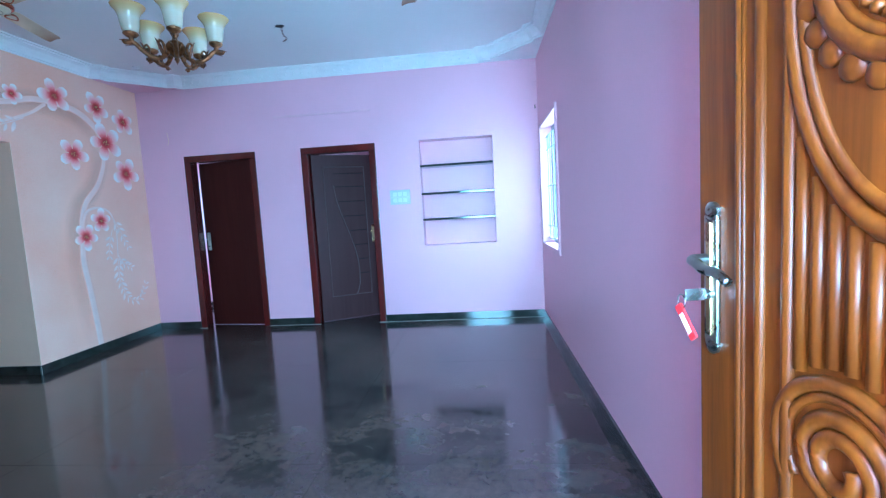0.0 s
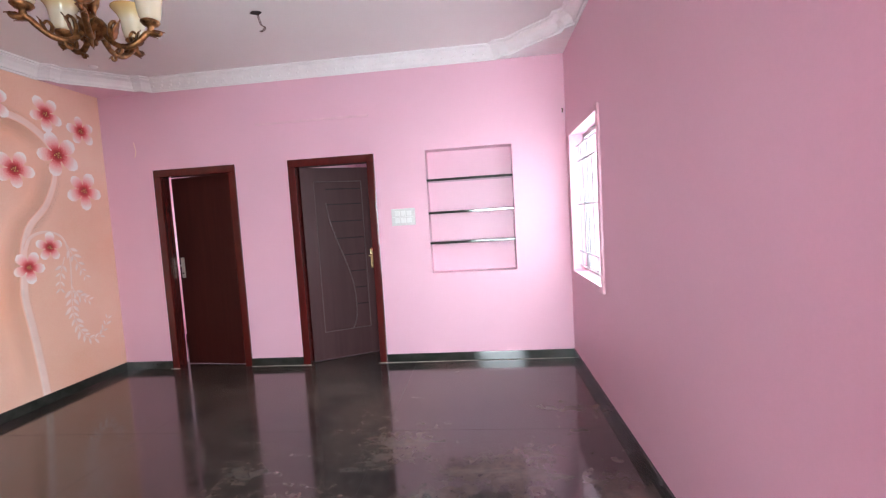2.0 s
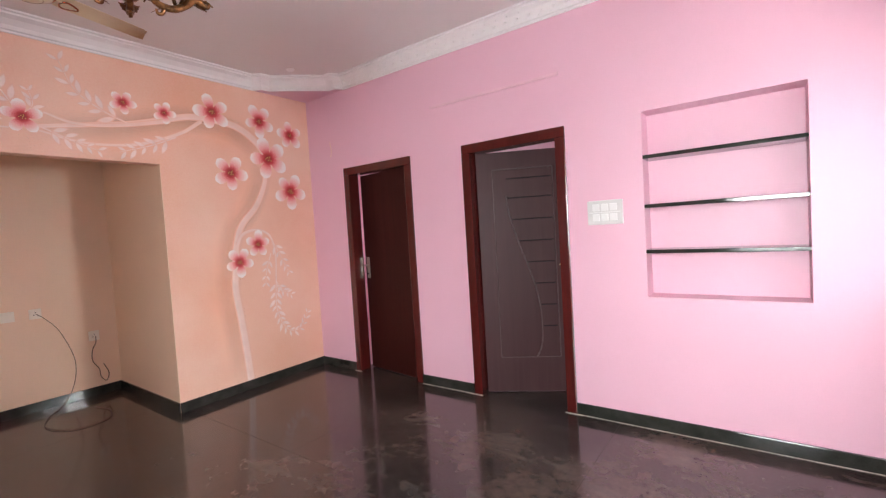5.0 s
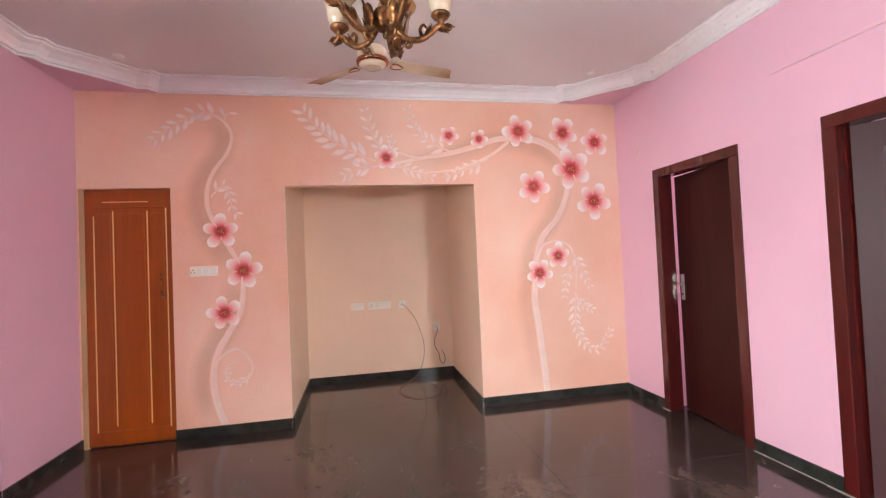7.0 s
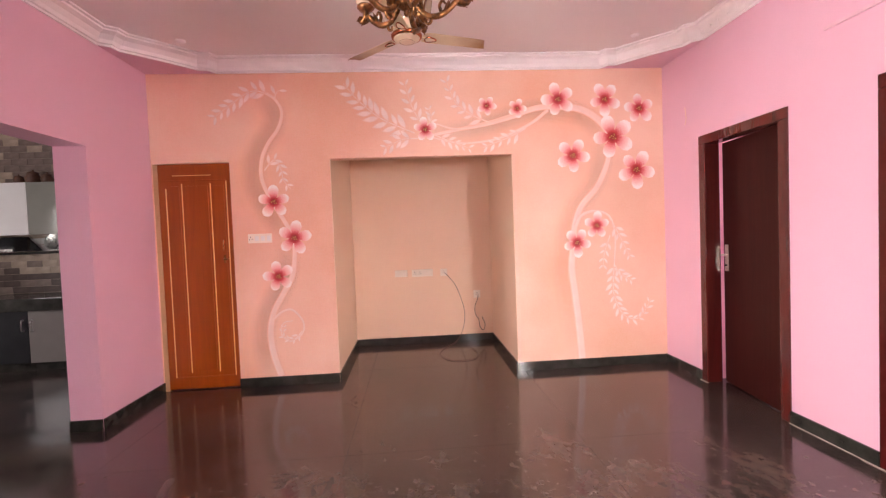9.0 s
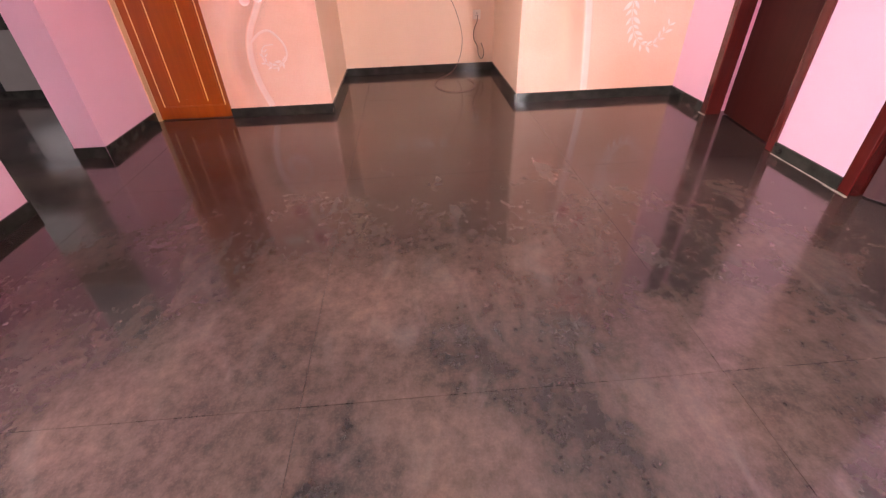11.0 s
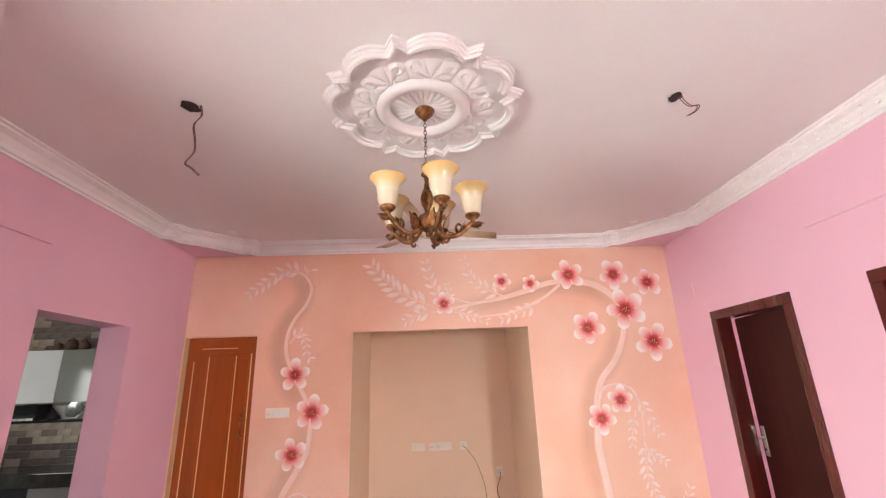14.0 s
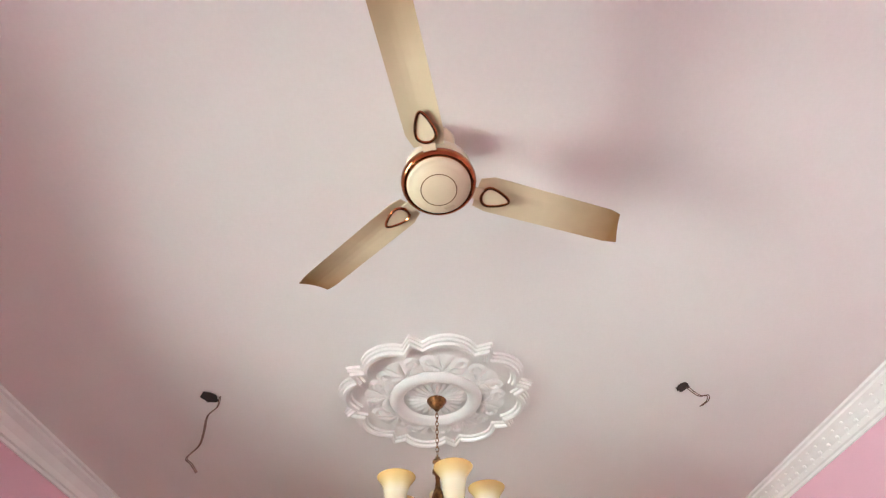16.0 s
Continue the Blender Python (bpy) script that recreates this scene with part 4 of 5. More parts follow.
for y, z, r, a in FLOWERS:
    flower(y, z, r, a)

# ---------- ceiling rose ----------
RX, RY = -1.64, 3.03


def outline(a):
    """Eight round lobes with stepped points between them."""
    k = (a % (math.pi / 4)) - math.pi / 8
    c, r = 0.365, 0.165
    lobe = c * math.cos(k) + math.sqrt(max(0.0, r * r - (c * math.sin(k)) ** 2))
    t = math.pi / 8 - abs(k)
    point = 0.538 - 0.56 * t if t < 0.10 else 0.0
    step = 0.465 if t < 0.15 else 0.0
    return 0.985 * max(lobe, point, step)


def polar(name, n, radii_of, height, label):
    verts, faces = [], []
    m = None
    for i in range(n):
        a = 2 * math.pi * i / n
        rs = radii_of(a)
        m = len(rs)
        for r in rs:
            verts.append((r * math.cos(a), r * math.sin(a), -height(r, a)))
    for i in range(n):
        j = (i + 1) % n
        for k in range(m - 1):
            faces.append((i * m + k, j * m + k, j * m + k + 1, i * m + k + 1))
    return mesh_object(name, verts, faces, M_ROSE, rose, label)


rose = thing("ceiling_rose", pose(RX, RY, TOP, 0, 0, 31), "large white carved plaster rose round the chandelier hook", "ceiling rose")
STEP = [(0.0, 0.0), (0.001, 0.014), (0.012, 0.016), (0.013, 0.028), (0.026, 0.030), (0.028, 0.044), (0.044, 0.046), (0.054, 0.040), (0.056, 0.028), (0.070, 0.026), (0.072, 0.014), (0.085, 0.012)]


def rim_height(r, a):
    d = outline(a) - r
    best = min(STEP, key=lambda s: abs(s[0] - d))
    return best[1]


polar("rim", 320, lambda a: [outline(a) - s[0] for s in STEP], rim_height, "stepped scalloped rim")


def field_height(r, a):
    k = (a % (math.pi / 4)) - math.pi / 8
    u = (r - 0.24) / 0.2
    x, y = r * math.sin(k), r * math.cos(k) - 0.33
    bearing = math.atan2(x, y + 0.07)
    reach = math.hypot(x, y + 0.07)
    leaf = abs(math.cos(4.0 * bearing)) ** 0.6 * max(0.0, 1 - (reach - 0.055) ** 2 / 0.0045)
    scroll = max(0.0, math.cos(abs(math.hypot(abs(x) - 0.085, y + 0.01) - 0.028) * 95)) * math.exp(-((math.hypot(abs(x) - 0.085, y + 0.01)) / 0.055) ** 2)
    bead = max(0.0, math.sin(40 * a)) * math.exp(-((u - 0.15) / 0.09) ** 2)
    return 0.012 + 0.016 * min(1.0, max(leaf, scroll, bead))


polar("leaf_field", 480, lambda a: [0.250 + (outline(a) - 0.083 - 0.250) * i / 26 for i in range(27)], field_height, "leaf carving between rim and ring")
polar("inner_ring", 64, lambda a: [0.172 + 0.08 * i / 12 for i in range(13)], lambda r, a: 0.014 + 0.036 * max(0, math.sin(math.pi * (r - 0.172) / 0.08)) ** 0.5, "rounded inner ring")
polar("fluted_centre", 192, lambda a: [0.005 + 0.169 * i / 10 for i in range(11)], lambda r, a: 0.012 + 0.010 * abs(math.sin(12 * a)) * min(1, r / 0.05) * max(0.0, min(1, (0.165 - r) / 0.03)), "fluted centre disc")

# ---------- chandelier ----------
chandelier = thing("chandelier", pose(-1.655, 3.035, 0), "five-arm antique brass chandelier with cream bell glass shades", "chandelier")
part("canopy", lathe([(0, 2.992), (0.052, 2.990), (0.054, 2.978), (0.046, 2.966), (0.034, 2.948), (0.018, 2.936), (0.010, 2.922), (0, 2.920)], 24), M_BRASS, chandelier, smooth=True)
links = 11
for i in range(links):
    z = 2.915 - i * 0.0225
    ring = [(0.008 * math.cos(t), 0, z + 0.015 * math.sin(t)) for t in (k * math.pi / 4 for k in range(9))]
    part("chain_link", tube(ring, 0.0022, 5, 1), M_BRASS, chandelier, at=pose(0, 0, 0, 0, 0, 90 * (i % 2) + 20))
part("stem", lathe([(0, 2.676), (0.010, 2.674), (0.014, 2.664), (0.024, 2.656), (0.026, 2.646), (0.013, 2.638), (0.012, 2.622), (0.025, 2.612), (0.027, 2.598), (0.013, 2.586), (0.010, 2.560), (0.014, 2.530), (0.026, 2.500), (0.033, 2.470), (0.028, 2.440), (0.016, 2.415), (0.013, 2.398), (0.020, 2.388), (0.040, 2.376), (0.052, 2.358), (0.054, 2.342), (0.048, 2.322), (0.036, 2.306), (0.020, 2.295), (0.010, 2.288), (0.012, 2.278), (0.007, 2.268), (0, 2.265)], 24), M_BRASS, chandelier, "turned brass stem with leaf-cast body", smooth=True)


def cast_leaf(bm, centre, way, up, size):
    """A curled cast leaf with a lobed edge and real thickness, lying against an arm."""
    side = way.cross(up).normalized()
    rows_ = []
    for i in range(8):
        t = i / 7
        q = centre + way * (size * t) + up * (size * 0.32 * t * t)
        w = size * 0.34 * math.sin(math.pi * min(0.95, t * 0.88 + 0.16)) * (1.0 if i % 2 else 0.80)
        cup = up * (size * 0.07 * (1 - t))
        thick = up * 0.0022
        rows_.append([bm.verts.new(p) for p in (q - side * w + cup, q, q + side * w + cup, q + side * w + cup - thick, q - thick * 1.6, q - side * w + cup - thick)])
    for a, b in zip(rows_, rows_[1:]):
        for k in range(6):
            bm.faces.new((a[k], a[(k + 1) % 6], b[(k + 1) % 6], b[k]))
    bm.faces.new(rows_[0][::-1])
    bm.faces.new(rows_[-1])


SHADE = [(0.026, 0.0), (0.034, 0.004), (0.042, 0.018), (0.047, 0.045), (0.050, 0.075), (0.055, 0.100), (0.064, 0.120), (0.075, 0.133), (0.084, 0.144), (0.086, 0.149), (0.083, 0.152), (0.073, 0.138), (0.061, 0.124), (0.051, 0.102), (0.046, 0.075), (0.043, 0.045), (0.038, 0.020), (0.026, 0.006)]
REACH = 0.926
for k in range(5):
    a = 17 + 72 * k
    arm_pts = [(0.030, 0, 2.335), (0.060, 0, 2.295), (0.100, 0, 2.268), (0.150, 0, 2.270), (0.195, 0, 2.298), (0.222, 0, 2.322), (0.243, 0, 2.328), (0.275, 0, 2.318), (0.288, 0, 2.330)]
    arm = part("arm", tube([(x * REACH, y, z) for x, y, z in arm_pts], lambda t: 0.0095 + 0.0045 * math.sin(math.pi * t) - 0.002 * t, 10, 5), M_BRASS, chandelier, "scrolled cast brass arm with leaves", smooth=True, at=pose(0, 0, 0, 0, 0, a))
    for pts, r in (([(0.075, 0, 2.29), (0.066, 0, 2.325), (0.072, 0, 2.362), (0.090, 0, 2.372), (0.096, 0, 2.354)], 0.010), ([(0.115, 0, 2.264), (0.105, 0, 2.240), (0.090, 0, 2.236), (0.085, 0, 2.250)], 0.008), ([(0.160, 0, 2.275), (0.150, 0, 2.310), (0.165, 0, 2.330), (0.178, 0, 2.318)], 0.008)):
        part("scroll", tube([(x * REACH, y, z) for x, y, z in pts], lambda t: r * (1 - 0.4 * t), 6, 4), M_BRASS, arm, smooth=True)
    for q, w, u, s in (((0.240, 0, 2.330), (1, 0, 0.28), (0, 0, -1), 0.062), ((0.225, 0, 2.318), (1, 0, -0.15), (0, 0, -0.7), 0.048), ((0.170, 0, 2.290), (0.30, 0, 1), (0.8, 0, 0), 0.052), ((0.175, 0.006, 2.288), (0.6, 0.5, 0.7), (0, 0.7, 0.5), 0.038), ((0.175, -0.006, 2.288), (0.6, -0.5, 0.7), (0, -0.7, 0.5), 0.038), ((0.078, 0, 2.300), (0.12, 0, 1), (1, 0, 0), 0.080), ((0.110, 0, 2.262), (-0.8, 0, -0.45), (-0.3, 0, -0.8), 0.042)):
        bm = bmesh.new()
        cast_leaf(bm, Vector((q[0] * REACH, q[1], q[2])), Vector(w).normalized(), Vector(u), s)
        part("cast_leaf", bm, M_BRASS, arm, smooth=True)
    part("cup", lathe([(0, 2.318), (0.010, 2.320), (0.014, 2.338), (0.012, 2.350), (0.028, 2.358), (0.040, 2.372), (0.038, 2.378), (0.020, 2.372), (0, 2.370)], 20, (0.225, 0)), M_BRASS, arm, smooth=True)
    part("shade", lathe([(r, 2.374 + z) for r, z in SHADE], 32, (0.225, 0)), M_SHADE, arm, "cream alabaster glass bell shade with amber rim", smooth=True)

# ---------- ceiling fans ----------


def ceiling_fan(x, y, turn, label):
    fan = thing("ceiling_fan", pose(x, y, 0, 0, 0, turn), label, "ceiling fan", "ceiling fans")
    part("canopy", lathe([(0, 2.997), (0.050, 2.995), (0.058, 2.975), (0.052, 2.940), (0.030, 2.915), (0.014, 2.910)], 24), M_CREAM, fan, smooth=True)
    part("rod", lathe([(0.012, 2.92), (0.012, 2.80)], 12), M_CREAM, fan, smooth=True)
    part("motor_housing", lathe([(0.012, 2.815), (0.050, 2.812), (0.085, 2.800), (0.098, 2.780), (0.100, 2.750), (0.096, 2.728), (0.080, 2.722)], 40), M_CREAM, fan, smooth=True)
    part("trim_ring", lathe([(0.082, 2.726), (0.102, 2.724), (0.107, 2.715), (0.105, 2.704), (0.098, 2.696), (0.090, 2.695), (0.086, 2.702)], 40), M_COPPER, fan, "polished copper ring", smooth=True)
    part("cap", lathe([(0.091, 2.700), (0.088, 2.691), (0.081, 2.687), (0.076, 2.688), (0.070, 2.680), (0.062, 2.677), (0.055, 2.673), (0.030, 2.672), (0, 2.6715)], 40), M_CREAM, fan, "stepped cream hub cap", smooth=True)
    part("cap_line", lathe([(0.0495, 2.6740), (0.0508, 2.6724), (0.0495, 2.6716), (0.0482, 2.6724)], 40), M_BRASS, fan)
    for k in range(3):
        verts, faces = [], []
        for i in range(13):
            t = i / 12
            r = 0.115 + 0.464 * t
            lead = 0.048 - 0.001 * t
            trail = 0.056 - 0.001 * t
            if i == 0:
                lead, trail = 0.040, 0.042
            if i == 12:
                lead, trail = lead - 0.006, trail - 0.006
            for j in range(7):
                s = j / 6
                yy = -trail + (lead + trail) * s
                zz = 2.714 - 0.20 * yy * (1 - 0.25 * t) + 0.006 * math.sin(math.pi * s)
                skew = 0.035 * (s - 0.5) * (t ** 6)
                verts.append((r + skew, yy, zz))
        n = len(verts)
        verts += [(a, b, c + 0.003) for a, b, c in verts]
        for i in range(12):
            for j in range(6):
                a = i * 7 + j
                faces.append((a, a + 1, a + 8, a + 7))
                faces.append((n + a, n + a + 7, n + a + 8, n + a + 1))
        edge = [j for j in range(7)] + [i * 7 + 6 for i in range(1, 13)] + [12 * 7 + j for j in range(5, -1, -1)] + [i * 7 for i in range(11, 0, -1)]
        for a, b in zip(edge, edge[1:] + edge[:1]):
            faces.append((a, b, n + b, n + a))
        blade = mesh_object("blade", verts, faces, M_BLADE, fan, "pale gold blade with browner tip", smooth=False, at=pose(0, 0, 0, 0, 0, 120 * k))
        drop = [(0.048 * math.cos(t) * (1.0 if math.cos(t) > 0 else 0.75), (0.025 - 0.010 * math.cos(t)) * math.sin(t)) for t in (i * math.pi / 12 for i in range(24))]
        cx = 0.165
        ringpts = [(cx + p, q, 2.7065 - 0.19 * q) for p, q in drop]
        part("medallion_rim", tube(ringpts + ringpts[:1], 0.0048, 6, 1), M_COPPER, blade, "copper teardrop rim")
        bm = bmesh.new()
        bm.faces.new([bm.verts.new((p, q, z - 0.001)) for p, q, z in ringpts])
        part("medallion", bm, M_CREAM, blade)
        part("blade_bracket", box(0.085, 0.135, -0.018, 0.018, 2.706, 2.714, 0.003), M_CREAM, blade)
    return fan


def blade_finish():
    """Pale gold enamel that browns towards the blade's tip."""
    m = material("gold_blade_enamel", (0.56, 0.44, 0.24), 0.32, metal=0.1, vary=0.06, scale=4, bump=0.0)
    nt = m.node_tree
    b = nt.nodes["Principled BSDF"]
    co, sx = nt.nodes.new("ShaderNodeTexCoord"), nt.nodes.new("ShaderNodeSeparateXYZ")
    nt.links.new(co.outputs["Object"], sx.inputs[0])
    nz = nt.nodes.new("ShaderNodeTexNoise")
    nz.inputs["Scale"].default_value = 7
    nt.links.new(co.outputs["Object"], nz.inputs["Vector"])
    ad = nt.nodes.new("ShaderNodeMath")
    ad.operation = "MULTIPLY_ADD"
    ad.inputs[1].default_value = 0.14
    nt.links.new(nz.outputs["Fac"], ad.inputs[0])
    nt.links.new(sx.outputs["X"], ad.inputs[2])
    ramp = nt.nodes.new("ShaderNodeValToRGB")
    e = ramp.color_ramp.elements
    e[0].color, e[0].position = (0.70, 0.58, 0.39, 1), 0.40
    e[1].color, e[1].position = (0.27, 0.135, 0.052, 1), 0.635
    nt.links.new(ad.outputs[0], ramp.inputs["Fac"])
    nt.links.new(ramp.outputs["Color"], b.inputs["Base Color"])
    return m


M_BLADE = blade_finish()
ceiling_fan(-0.142, 3.038, 107.0, "three-blade cream and gold ceiling fan, at rest, near the entrance")
ceiling_fan(-2.835, 3.037, 105.6, "three-blade cream and gold ceiling fan, at rest, before the mural wall")

# ---------- holes and loose wires in the ceiling ----------


def ceiling_hole(x, y, r, wire):
    hole = thing("ceiling_hole", pose(x, y, TOP), "broken light-point hole in the ceiling with loose wires", "ceiling hole", "light points")
    bm = bmesh.new()
    ring = [bm.verts.new((r * random.uniform(0.75, 1.1) * math.cos(t), r * 0.8 * random.uniform(0.75, 1.1) * math.sin(t), -0.004)) for t in (i * math.pi / 9 for i in range(18))]
    mid = bm.verts.new((0, 0, -0.0025))
    for i in range(18):
        bm.faces.new((ring[i], ring[(i + 1) % 18], mid))
    part("opening", bm, M_HOLE, hole, "dark ragged opening")
    for off in (0.0, 0.006):
        part("wire", tube([(p[0] + off, p[1] + off * 1.5, p[2]) for p in wire], 0.0026, 6, 6), M_WIRE, hole, smooth=True)


ceiling_hole(-1.61, 1.82, 0.056, [(0.0, 0.05, 0.0), (0.0, 0.06, -0.06), (0.01, 0.035, -0.12), (0.0, 0.045, -0.20), (0.0, 0.05, -0.27), (0.0, 0.015, -0.33), (0.0, 0.05, -0.36), (0.0, 0.09, -0.40)])
ceiling_hole(-1.585, 4.375, 0.045, [(0.0, 0.02, 0.0), (0.0, 0.035, -0.03), (0.0, 0.065, -0.06), (0.01, 0.10, -0.065), (0.0, 0.09, -0.09), (0.0, 0.04, -0.12)])
for x, y in ((-3.485, 5.0), (-3.53, 1.21)):
    tagged(part("junction_cover", lathe([(0, -0.012), (0.030, -0.012), (0.036, -0.006), (0.038, 0.0)], 20), M_PLASTER, smooth=True, at=pose(x, y, TOP)), "small round cover on the ceiling", "junction cover", "junction covers")

# ---------- entrance door, opened inwards ----------
entry = thing("door_4", None, "varnished teak entrance door with deep floral carving, opened inwards", "door", kind="structure")
for x0, x1, z0, z1 in ((-0.33, -0.25, 0, 2.07), (0.66, 0.72, 0, 2.07), (-0.33, 0.72, 2.07, 2.15)):
    part("frame", box(x0, x1, 0.47, 0.60, z0, z1, 0.004), M_TEAK, entry)
LEN = 0.903
eleaf = part("leaf", box(0, LEN, -0.04, 0, 0.01, 2.06, 0.004), M_TEAK, entry, "carved teak leaf", at=pose(0.655, 0.52, 0, 0, 0, 94.45))


def carve(name, pts, r, n=8, steps=6):
    """Carved relief: pts are (distance from the lock edge, height)."""
    return part(name, tube([(LEN - u, 0.0, z) for u, z in pts], r, n, steps), M_TEAK, eleaf, smooth=True)


for u, r in ((0.128, 0.008), (0.139, 0.005), (0.183, 0.011), (0.247, 0.012), (0.655, 0.012), (0.719, 0.011), (0.763, 0.005), (0.774, 0.008)):
    carve("edge_moulding", [(u, 0.12), (u, 1.97)], r, 8, 1)
for z in (0.12, 1.97):
    carve("edge_moulding", [(0.125, z), (0.78, z)], 0.012, 8, 1)


def oval(name, a, b, r, lo=0, hi=360, cz=1.58, n=8):
    carve(name, [(0.45 + a * math.cos(radians(t)), cz + b * math.sin(radians(t))) for t in np.linspace(lo, hi, 25)], r, n, 2)


oval("oval_band", 0.203, 0.365, 0.014)
oval("oval_band", 0.183, 0.335, 0.010)
oval("oval_band", 0.150, 0.150, 0.016)
oval("oval_band", 0.132, 0.130, 0.008)
for i in range(26):
    t = 2 * math.pi * i / 26
    u, z = 0.45 + 0.178 * math.cos(t), 1.58 + 0.172 * math.sin(t)
    bm = bmesh.new()
    bmesh.ops.create_icosphere(bm, subdivisions=2, radius=1.0)
    for v in bm.verts:
        v.co = Vector((LEN - u + v.co.x * 0.022, v.co.y * 0.012, z + v.co.z * 0.022))
    part("scallop", bm, M_TEAK, eleaf, smooth=True)
for i in range(36):
    t = 2 * math.pi * i / 36
    bm = bmesh.new()
    bmesh.ops.create_icosphere(bm, subdivisions=1, radius=1.0)
    for v in bm.verts:
        v.co = Vector((LEN - (0.45 + 0.112 * math.cos(t)) + v.co.x * 0.010, v.co.y * 0.010, 1.58 + 0.108 * math.sin(t) + v.co.z * 0.010))
    part("bead", bm, M_TEAK, eleaf, smooth=True)
for u in (0.272, 0.301, 0.330, 0.359, 0.389, 0.419, 0.45, 0.481, 0.511, 0.541, 0.570, 0.599, 0.628):
    top = 1.58 - 0.37 * math.sqrt(max(0, 1 - ((u - 0.45) / 0.215) ** 2)) - 0.012
    d = min(abs(u - 0.345), abs(u - 0.555))
    low = 0.895 + math.sqrt(max(0.0, 0.125 ** 2 - d * d)) + 0.012
    carve("rib", [(u, low), (u, top)], 0.0105, 8, 1)
for sgn in (-1, 1):
    c = 0.45 + sgn * 0.105
    for r0, turns, rr in ((0.118, 0.62, 0.013), (0.098, 0.62, 0.008), (0.078, 2.1, 0.014)):
        pts = []
        for i in range(26):
            t = i / 25
            ang = math.pi * (1.05 - 2 * turns * t)
            rad = r0 * (1 - 0.72 * t * (1 if turns > 1 else 0))
            pts.append((c - sgn * -1 * rad * math.cos(ang) * (1 if sgn > 0 else 1), 0.89 + rad * math.sin(ang)))
        carve("scroll", pts, rr, 8, 2)
    carve("leaf_carving", [(c - 0.02 * sgn, 0.77), (c - 0.06 * sgn, 0.62), (c + 0.02 * sgn, 0.48), (c + 0.05 * sgn, 0.36), (c, 0.24)], lambda t: 0.020 - 0.012 * t, 8, 5)
# lock plate, lever and keys
lock = part("lock_plate", box(-0.021, 0.021, 0, 0.010, -0.145, 0.115, 0.004), M_STEEL, eleaf, "aged steel lock plate", at=pose(LEN - 0.052, 0.0, 1.13))
for z in (0.128, -0.158):
    part("finial", lathe([(0.020, 0), (0.020, 0.008), (0.012, 0.012), (0, 0.013)], 16), M_STEEL, lock, at=pose(0, 0, z * 0.94, -90))
part("plate_rib", box(-0.008, 0.008, 0.008, 0.015, -0.13, 0.10, 0.003), M_GOLD, lock, "worn brass centre strip")
part("lever", tube([(0.004, 0.008, 0.025), (0.004, 0.040, 0.025), (-0.010, 0.046, 0.024), (-0.04, 0.045, 0.012), (-0.075, 0.043, 0.010), (-0.105, 0.040, -0.004)], lambda t: 0.012 - 0.003 * t, 8, 5), M_STEEL, lock, smooth=True)
part("keyhole_barrel", lathe([(0, 0), (0.011, 0), (0.011, 0.012), (0, 0.012)], 14), M_STEEL, lock, at=pose(0, 0.010, -0.045, -90))
keys = thing("key_bunch", pose(0.655, 0.52, 0, 0, 0, 94.45) @ pose(LEN - 0.052, 0.022, 1.085), "steel key in the lock with a red plastic tag", "keys")
part("key", box(-0.002, 0.002, 0, 0.038, -0.012, 0.012, 0.001), M_STEEL, keys)
part("key_ring", tube([(0.014 * math.cos(t), 0.045, -0.012 + 0.014 * math.sin(t)) for t in (i * math.pi / 6 for i in range(13))], 0.0015, 5, 1), M_STEEL, keys)
part("key_tag", box(-0.010, 0.010, -0.003, 0.003, -0.075, 0.0, 0.0025), M_RED, keys, "red plastic tag", at=pose(0.012, 0.046, -0.022, 0, 38, 10))
part("tag_paper", box(-0.006, 0.006, 0.003, 0.0042, -0.062, -0.020), M_SWITCH, keys, "white paper insert", at=pose(0.012, 0.046, -0.022, 0, 38, 10))

# ---------- kitchen seen through the doorway ----------


def cabinet(y0, y1, x0, x1, z0, z1, mat, label, handle=None, plinth=0.0):
    """A cabinet whose door faces +x."""
    ob = thing("kitchen_cabinet", pose(x0, (y0 + y1) / 2, z0), label, "cabinet", "kitchen cabinets")
    w = (y1 - y0) / 2 - 0.002
    part("body", box(0, x1 - x0 - 0.02, -w, w, plinth, z1 - z0), mat, ob)
    if plinth:
        part("plinth", box(0, x1 - x0 - 0.06, -w, w, 0, plinth), M_SKIRT, ob)
    d = part("door", box(x1 - x0 - 0.018, x1 - x0, -w, w, plinth + 0.003, z1 - z0 - 0.003, 0.002), mat, ob)
    if handle is not None:
        hy, hz = handle
        part("handle", tube([(x1 - x0, hy, hz - 0.06), (x1 - x0 + 0.03, hy, hz - 0.05), (x1 - x0 + 0.03, hy, hz + 0.05), (x1 - x0, hy, hz + 0.06)], 0.006, 6, 3), M_STEEL, d, "curved steel handle", smooth=True)
    return ob


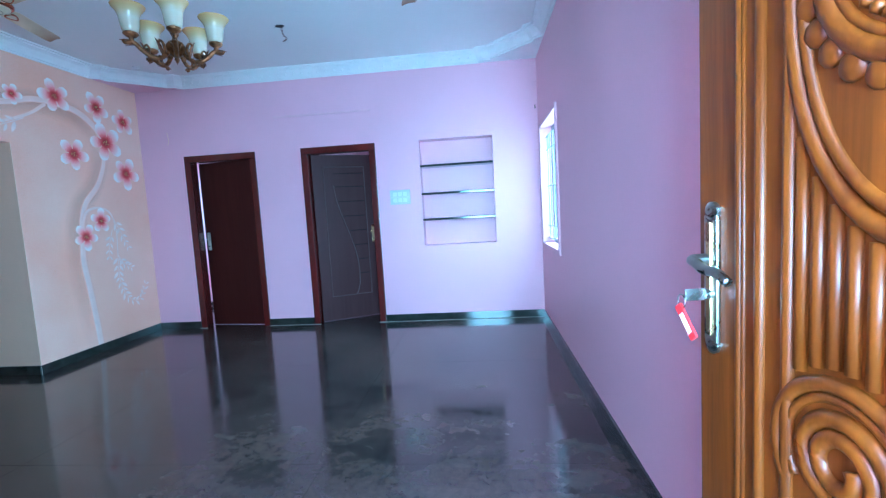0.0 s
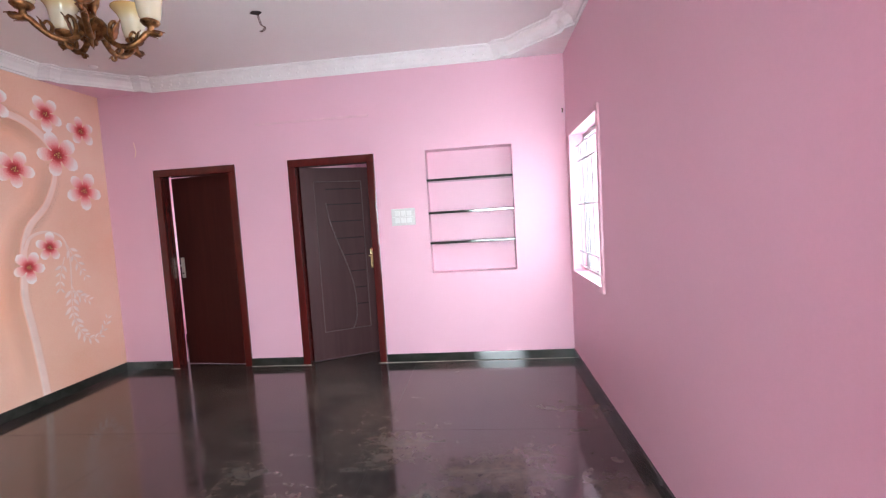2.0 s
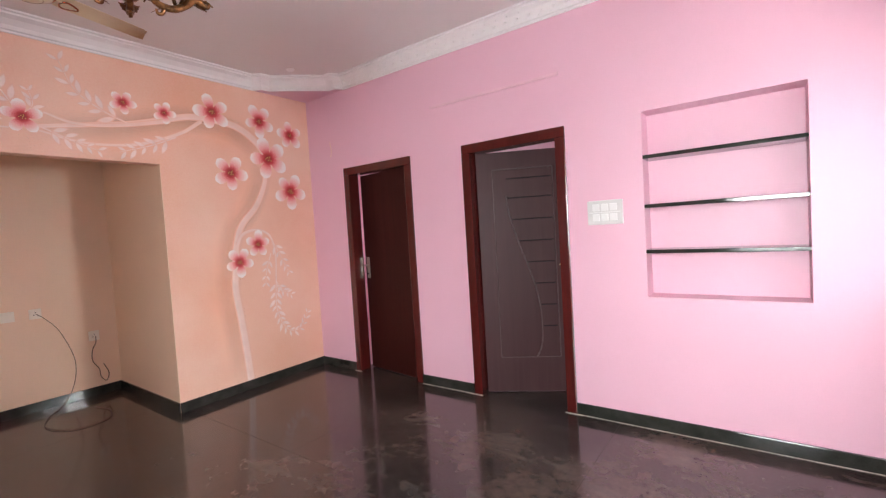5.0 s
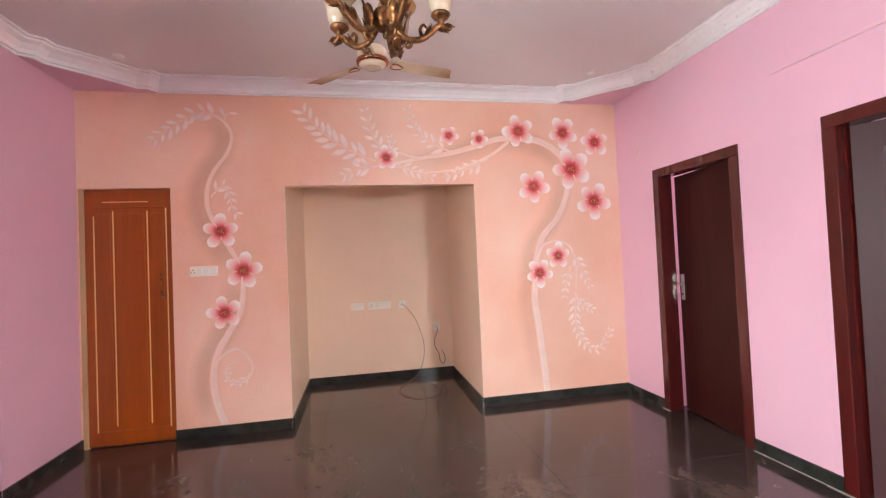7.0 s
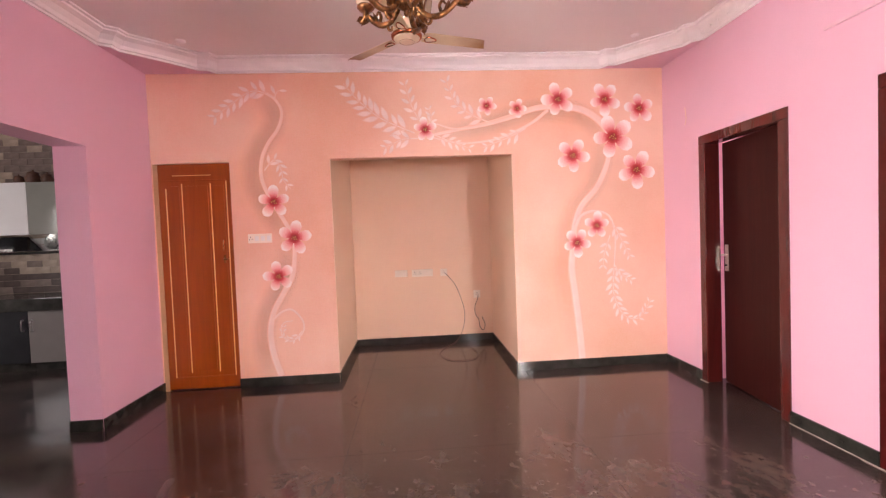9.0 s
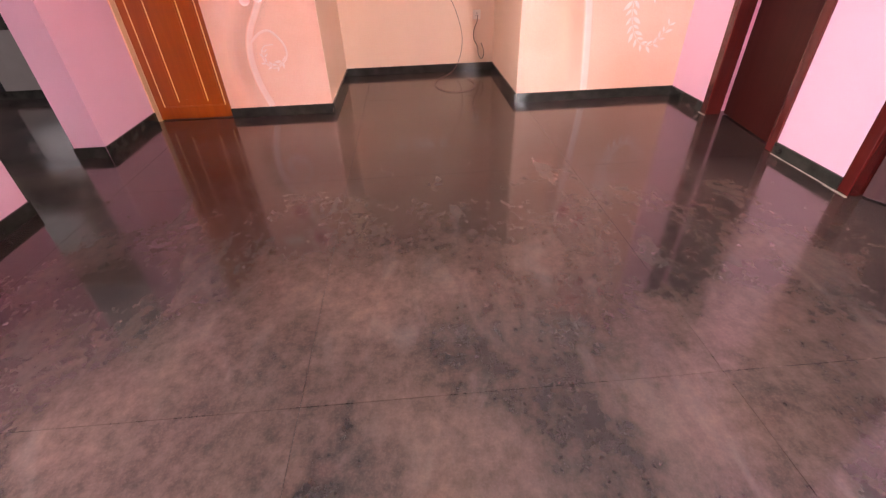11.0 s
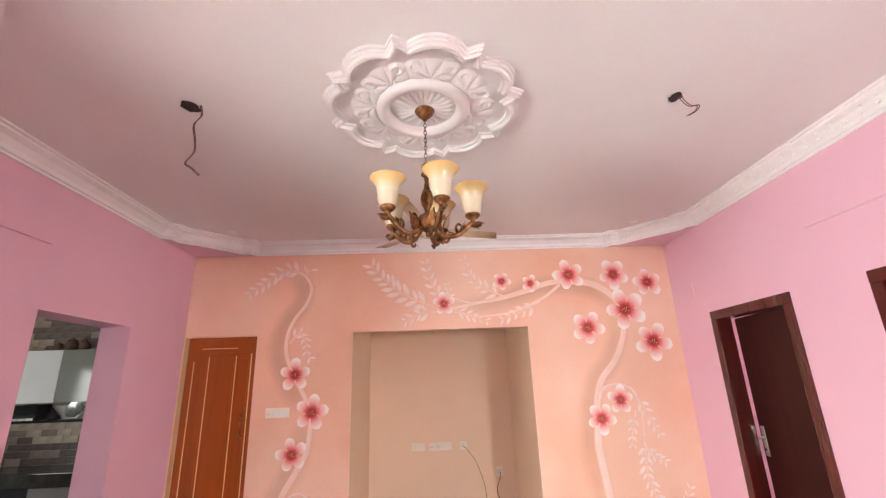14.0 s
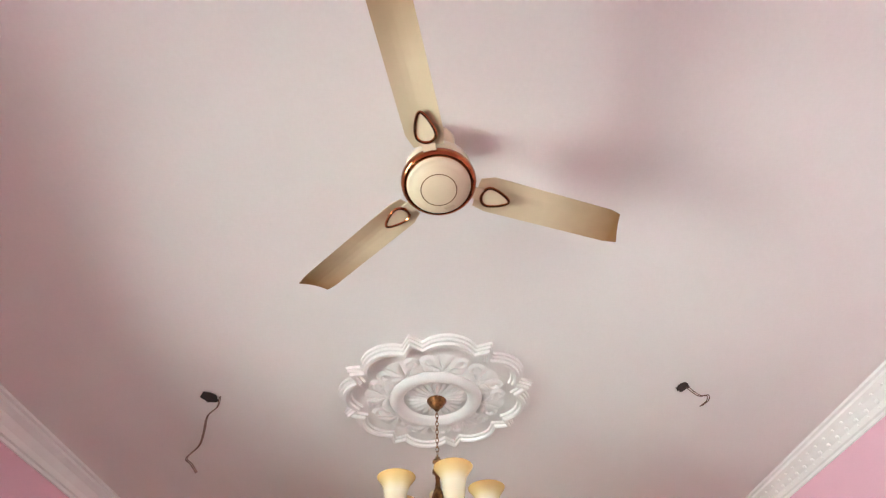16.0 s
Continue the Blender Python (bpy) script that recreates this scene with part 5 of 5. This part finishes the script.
for y0, y1 in ((-0.35, 0.34), (-0.80, -0.35), (-1.245, -0.80), (-1.75, -1.245), (-2.25, -1.75), (-2.64, -2.25)):
    dark = y1 <= -1.24
    cabinet(y0, y1, -5.50, -4.90, 0.0, 0.68, M_BLACKLAM if dark else M_GREYLAM, "glossy black base cabinet" if dark else "grey-beige laminate base cabinet", ((y1 - y0) / 2 - 0.05 if dark else -(y1 - y0) / 2 + 0.05, 0.52), 0.10)
worktop = tagged(part("worktop", box(-5.515, -4.86, -2.64, 0.35, 0.682, 0.822, 0.006), M_SKIRT), "thick polished black granite kitchen worktop", "worktop")
for y0, y1, mat, lab in ((-0.90, -0.30, M_OLIVE, "glossy olive-grey wall cabinet"), (-1.42, -0.90, M_OLIVE, "glossy olive-grey wall cabinet"), (-2.02, -1.42, M_WHITELAM, "glossy white wall cabinet reflecting the window"), (-2.62, -2.02, M_WHITELAM, "glossy white wall cabinet reflecting the window")):
    cabinet(y0, y1, -5.515, -5.20, 1.53, 2.14, mat, lab, (-(y1 - y0) / 2 + 0.06, 0.12) if mat is M_WHITELAM else None)
hood = thing("cooker_hood", pose(-5.515, -1.80, 1.34), "black sloped cooker hood under the white cabinets", "cooker hood")
bm = bmesh.new()
q = [(0, -0.30, 0), (0.40, -0.30, 0), (0.40, 0.28, 0), (0, 0.28, 0), (0, -0.20, 0.17), (0.20, -0.20, 0.17), (0.20, 0.12, 0.17), (0, 0.12, 0.17)]
vs = [bm.verts.new(p) for p in q]
for f in ((0, 1, 2, 3), (4, 5, 6, 7), (0, 1, 5, 4), (1, 2, 6, 5), (2, 3, 7, 6), (3, 0, 4, 7)):
    bm.faces.new([vs[k] for k in f])
part("shell", bm, M_BLACKLAM, hood)
part("control_strip", box(0.398, 0.404, -0.28, 0.26, 0.004, 0.030), M_STEEL, hood)
ledge = tagged(part("wall_ledge", box(-5.515, -5.40, -2.64, 0.35, 1.30, 1.33, 0.004), M_SKIRT), "narrow black granite ledge above the tiles", "ledge")
# Disc added only to give the bright dome-shaped glint above the ledge.
plate = tagged(part("glint_disc", lathe([(0, 0), (0.10, 0.002), (0.115, 0.012), (0.122, 0.014), (0.118, 0.018), (0.10, 0.008), (0, 0.006)], 32), M_STEEL, smooth=True, at=pose(-5.46, -1.33, 1.452, 0, 78, 0)), "round shiny steel disc leaning on the ledge, added for a bright dome-shaped glint", "plate")
for k, (yy, s) in enumerate(((-1.46, 1.0), (-1.62, 0.7), (-1.30, 0.8))):
    pot = thing("cooking_pot", pose(-5.36, yy, 2.14), "small dark brown pot standing on the wall cabinets", "pot", "pots on the cabinets")
    part("vessel", lathe([(0, 0), (0.05 * s, 0.0), (0.075 * s, 0.03 * s), (0.08 * s, 0.07 * s), (0.055 * s, 0.11 * s), (0.062 * s, 0.125 * s), (0.05 * s, 0.12 * s), (0.045 * s, 0.10 * s)], 20), M_POT, pot, smooth=True)
    part("lid", lathe([(0.058 * s, 0.123 * s), (0.04 * s, 0.14 * s), (0.010 * s, 0.147 * s), (0.012 * s, 0.165 * s), (0, 0.168 * s)], 20), M_POT, pot, smooth=True)

# ---------- tiles and floor slabs ----------
kitchen_tiles = thing("wall_tiles", pose(-5.515, 0, 0), "mixed brown and cream stone tiles behind the worktop", "wall tiles", kind="structure")
tile_mesh = {}
for m in (M_KTILE, M_KTILE_MID, M_KTILE_DARK, M_WHITELAM):
    me = bpy.data.meshes.new("tile")
    bm = box(0, 0.008, 0.0015, 0.1785, 0.0015, 0.0775, 0.0015)
    bmesh.ops.recalc_face_normals(bm, faces=bm.faces)
    bm.to_mesh(me)
    bm.free()
    me.materials.append(m)
    tile_mesh[m] = me
pick = random.Random(4)
for row in range(6):
    for col in range(11):
        z = 0.824 + 0.079 * row
        m = pick.choice((M_KTILE_DARK, M_KTILE_DARK, M_KTILE_MID)) if row < 3 else pick.choice((M_KTILE_MID, M_KTILE, M_KTILE_MID, M_KTILE_DARK) if row < 4 else (M_KTILE, M_KTILE, M_KTILE_MID))
        t = new("tile", tile_mesh[m])
        t.parent = kitchen_tiles
        t.matrix_basis = pose(0, -2.62 + 0.18 * col + 0.09 * (row % 2), z)
for row in range(2):
    for col in range(10):
        t = new("tile", tile_mesh[M_WHITELAM])
        t.parent = kitchen_tiles
        t.matrix_basis = pose(0, -2.62 + 0.18 * col, 1.335 + 0.079 * row)
for row in range(7):
    for col in range(11):
        t = new("tile", tile_mesh[pick.choice((M_KTILE_MID, M_KTILE_MID, M_KTILE))])
        t.parent = kitchen_tiles
        t.matrix_basis = pose(0, -2.62 + 0.18 * col + 0.09 * (row % 2), 2.15 + 0.079 * row)

XS = [-5.70, -4.24, -2.50, -0.76, 1.15]
YS = [-2.95, -1.94, -0.44, 1.06, 2.56, 4.06, 5.56, 7.06, 8.75]
gap = 0.0011
for x0, x1 in zip(XS, XS[1:]):
    for y0, y1 in zip(YS, YS[1:]):
        part("slab", box(x0 + gap, x1 - gap, y0 + gap, y1 - gap, -0.02, 0.0), M_GRANITE, floor)
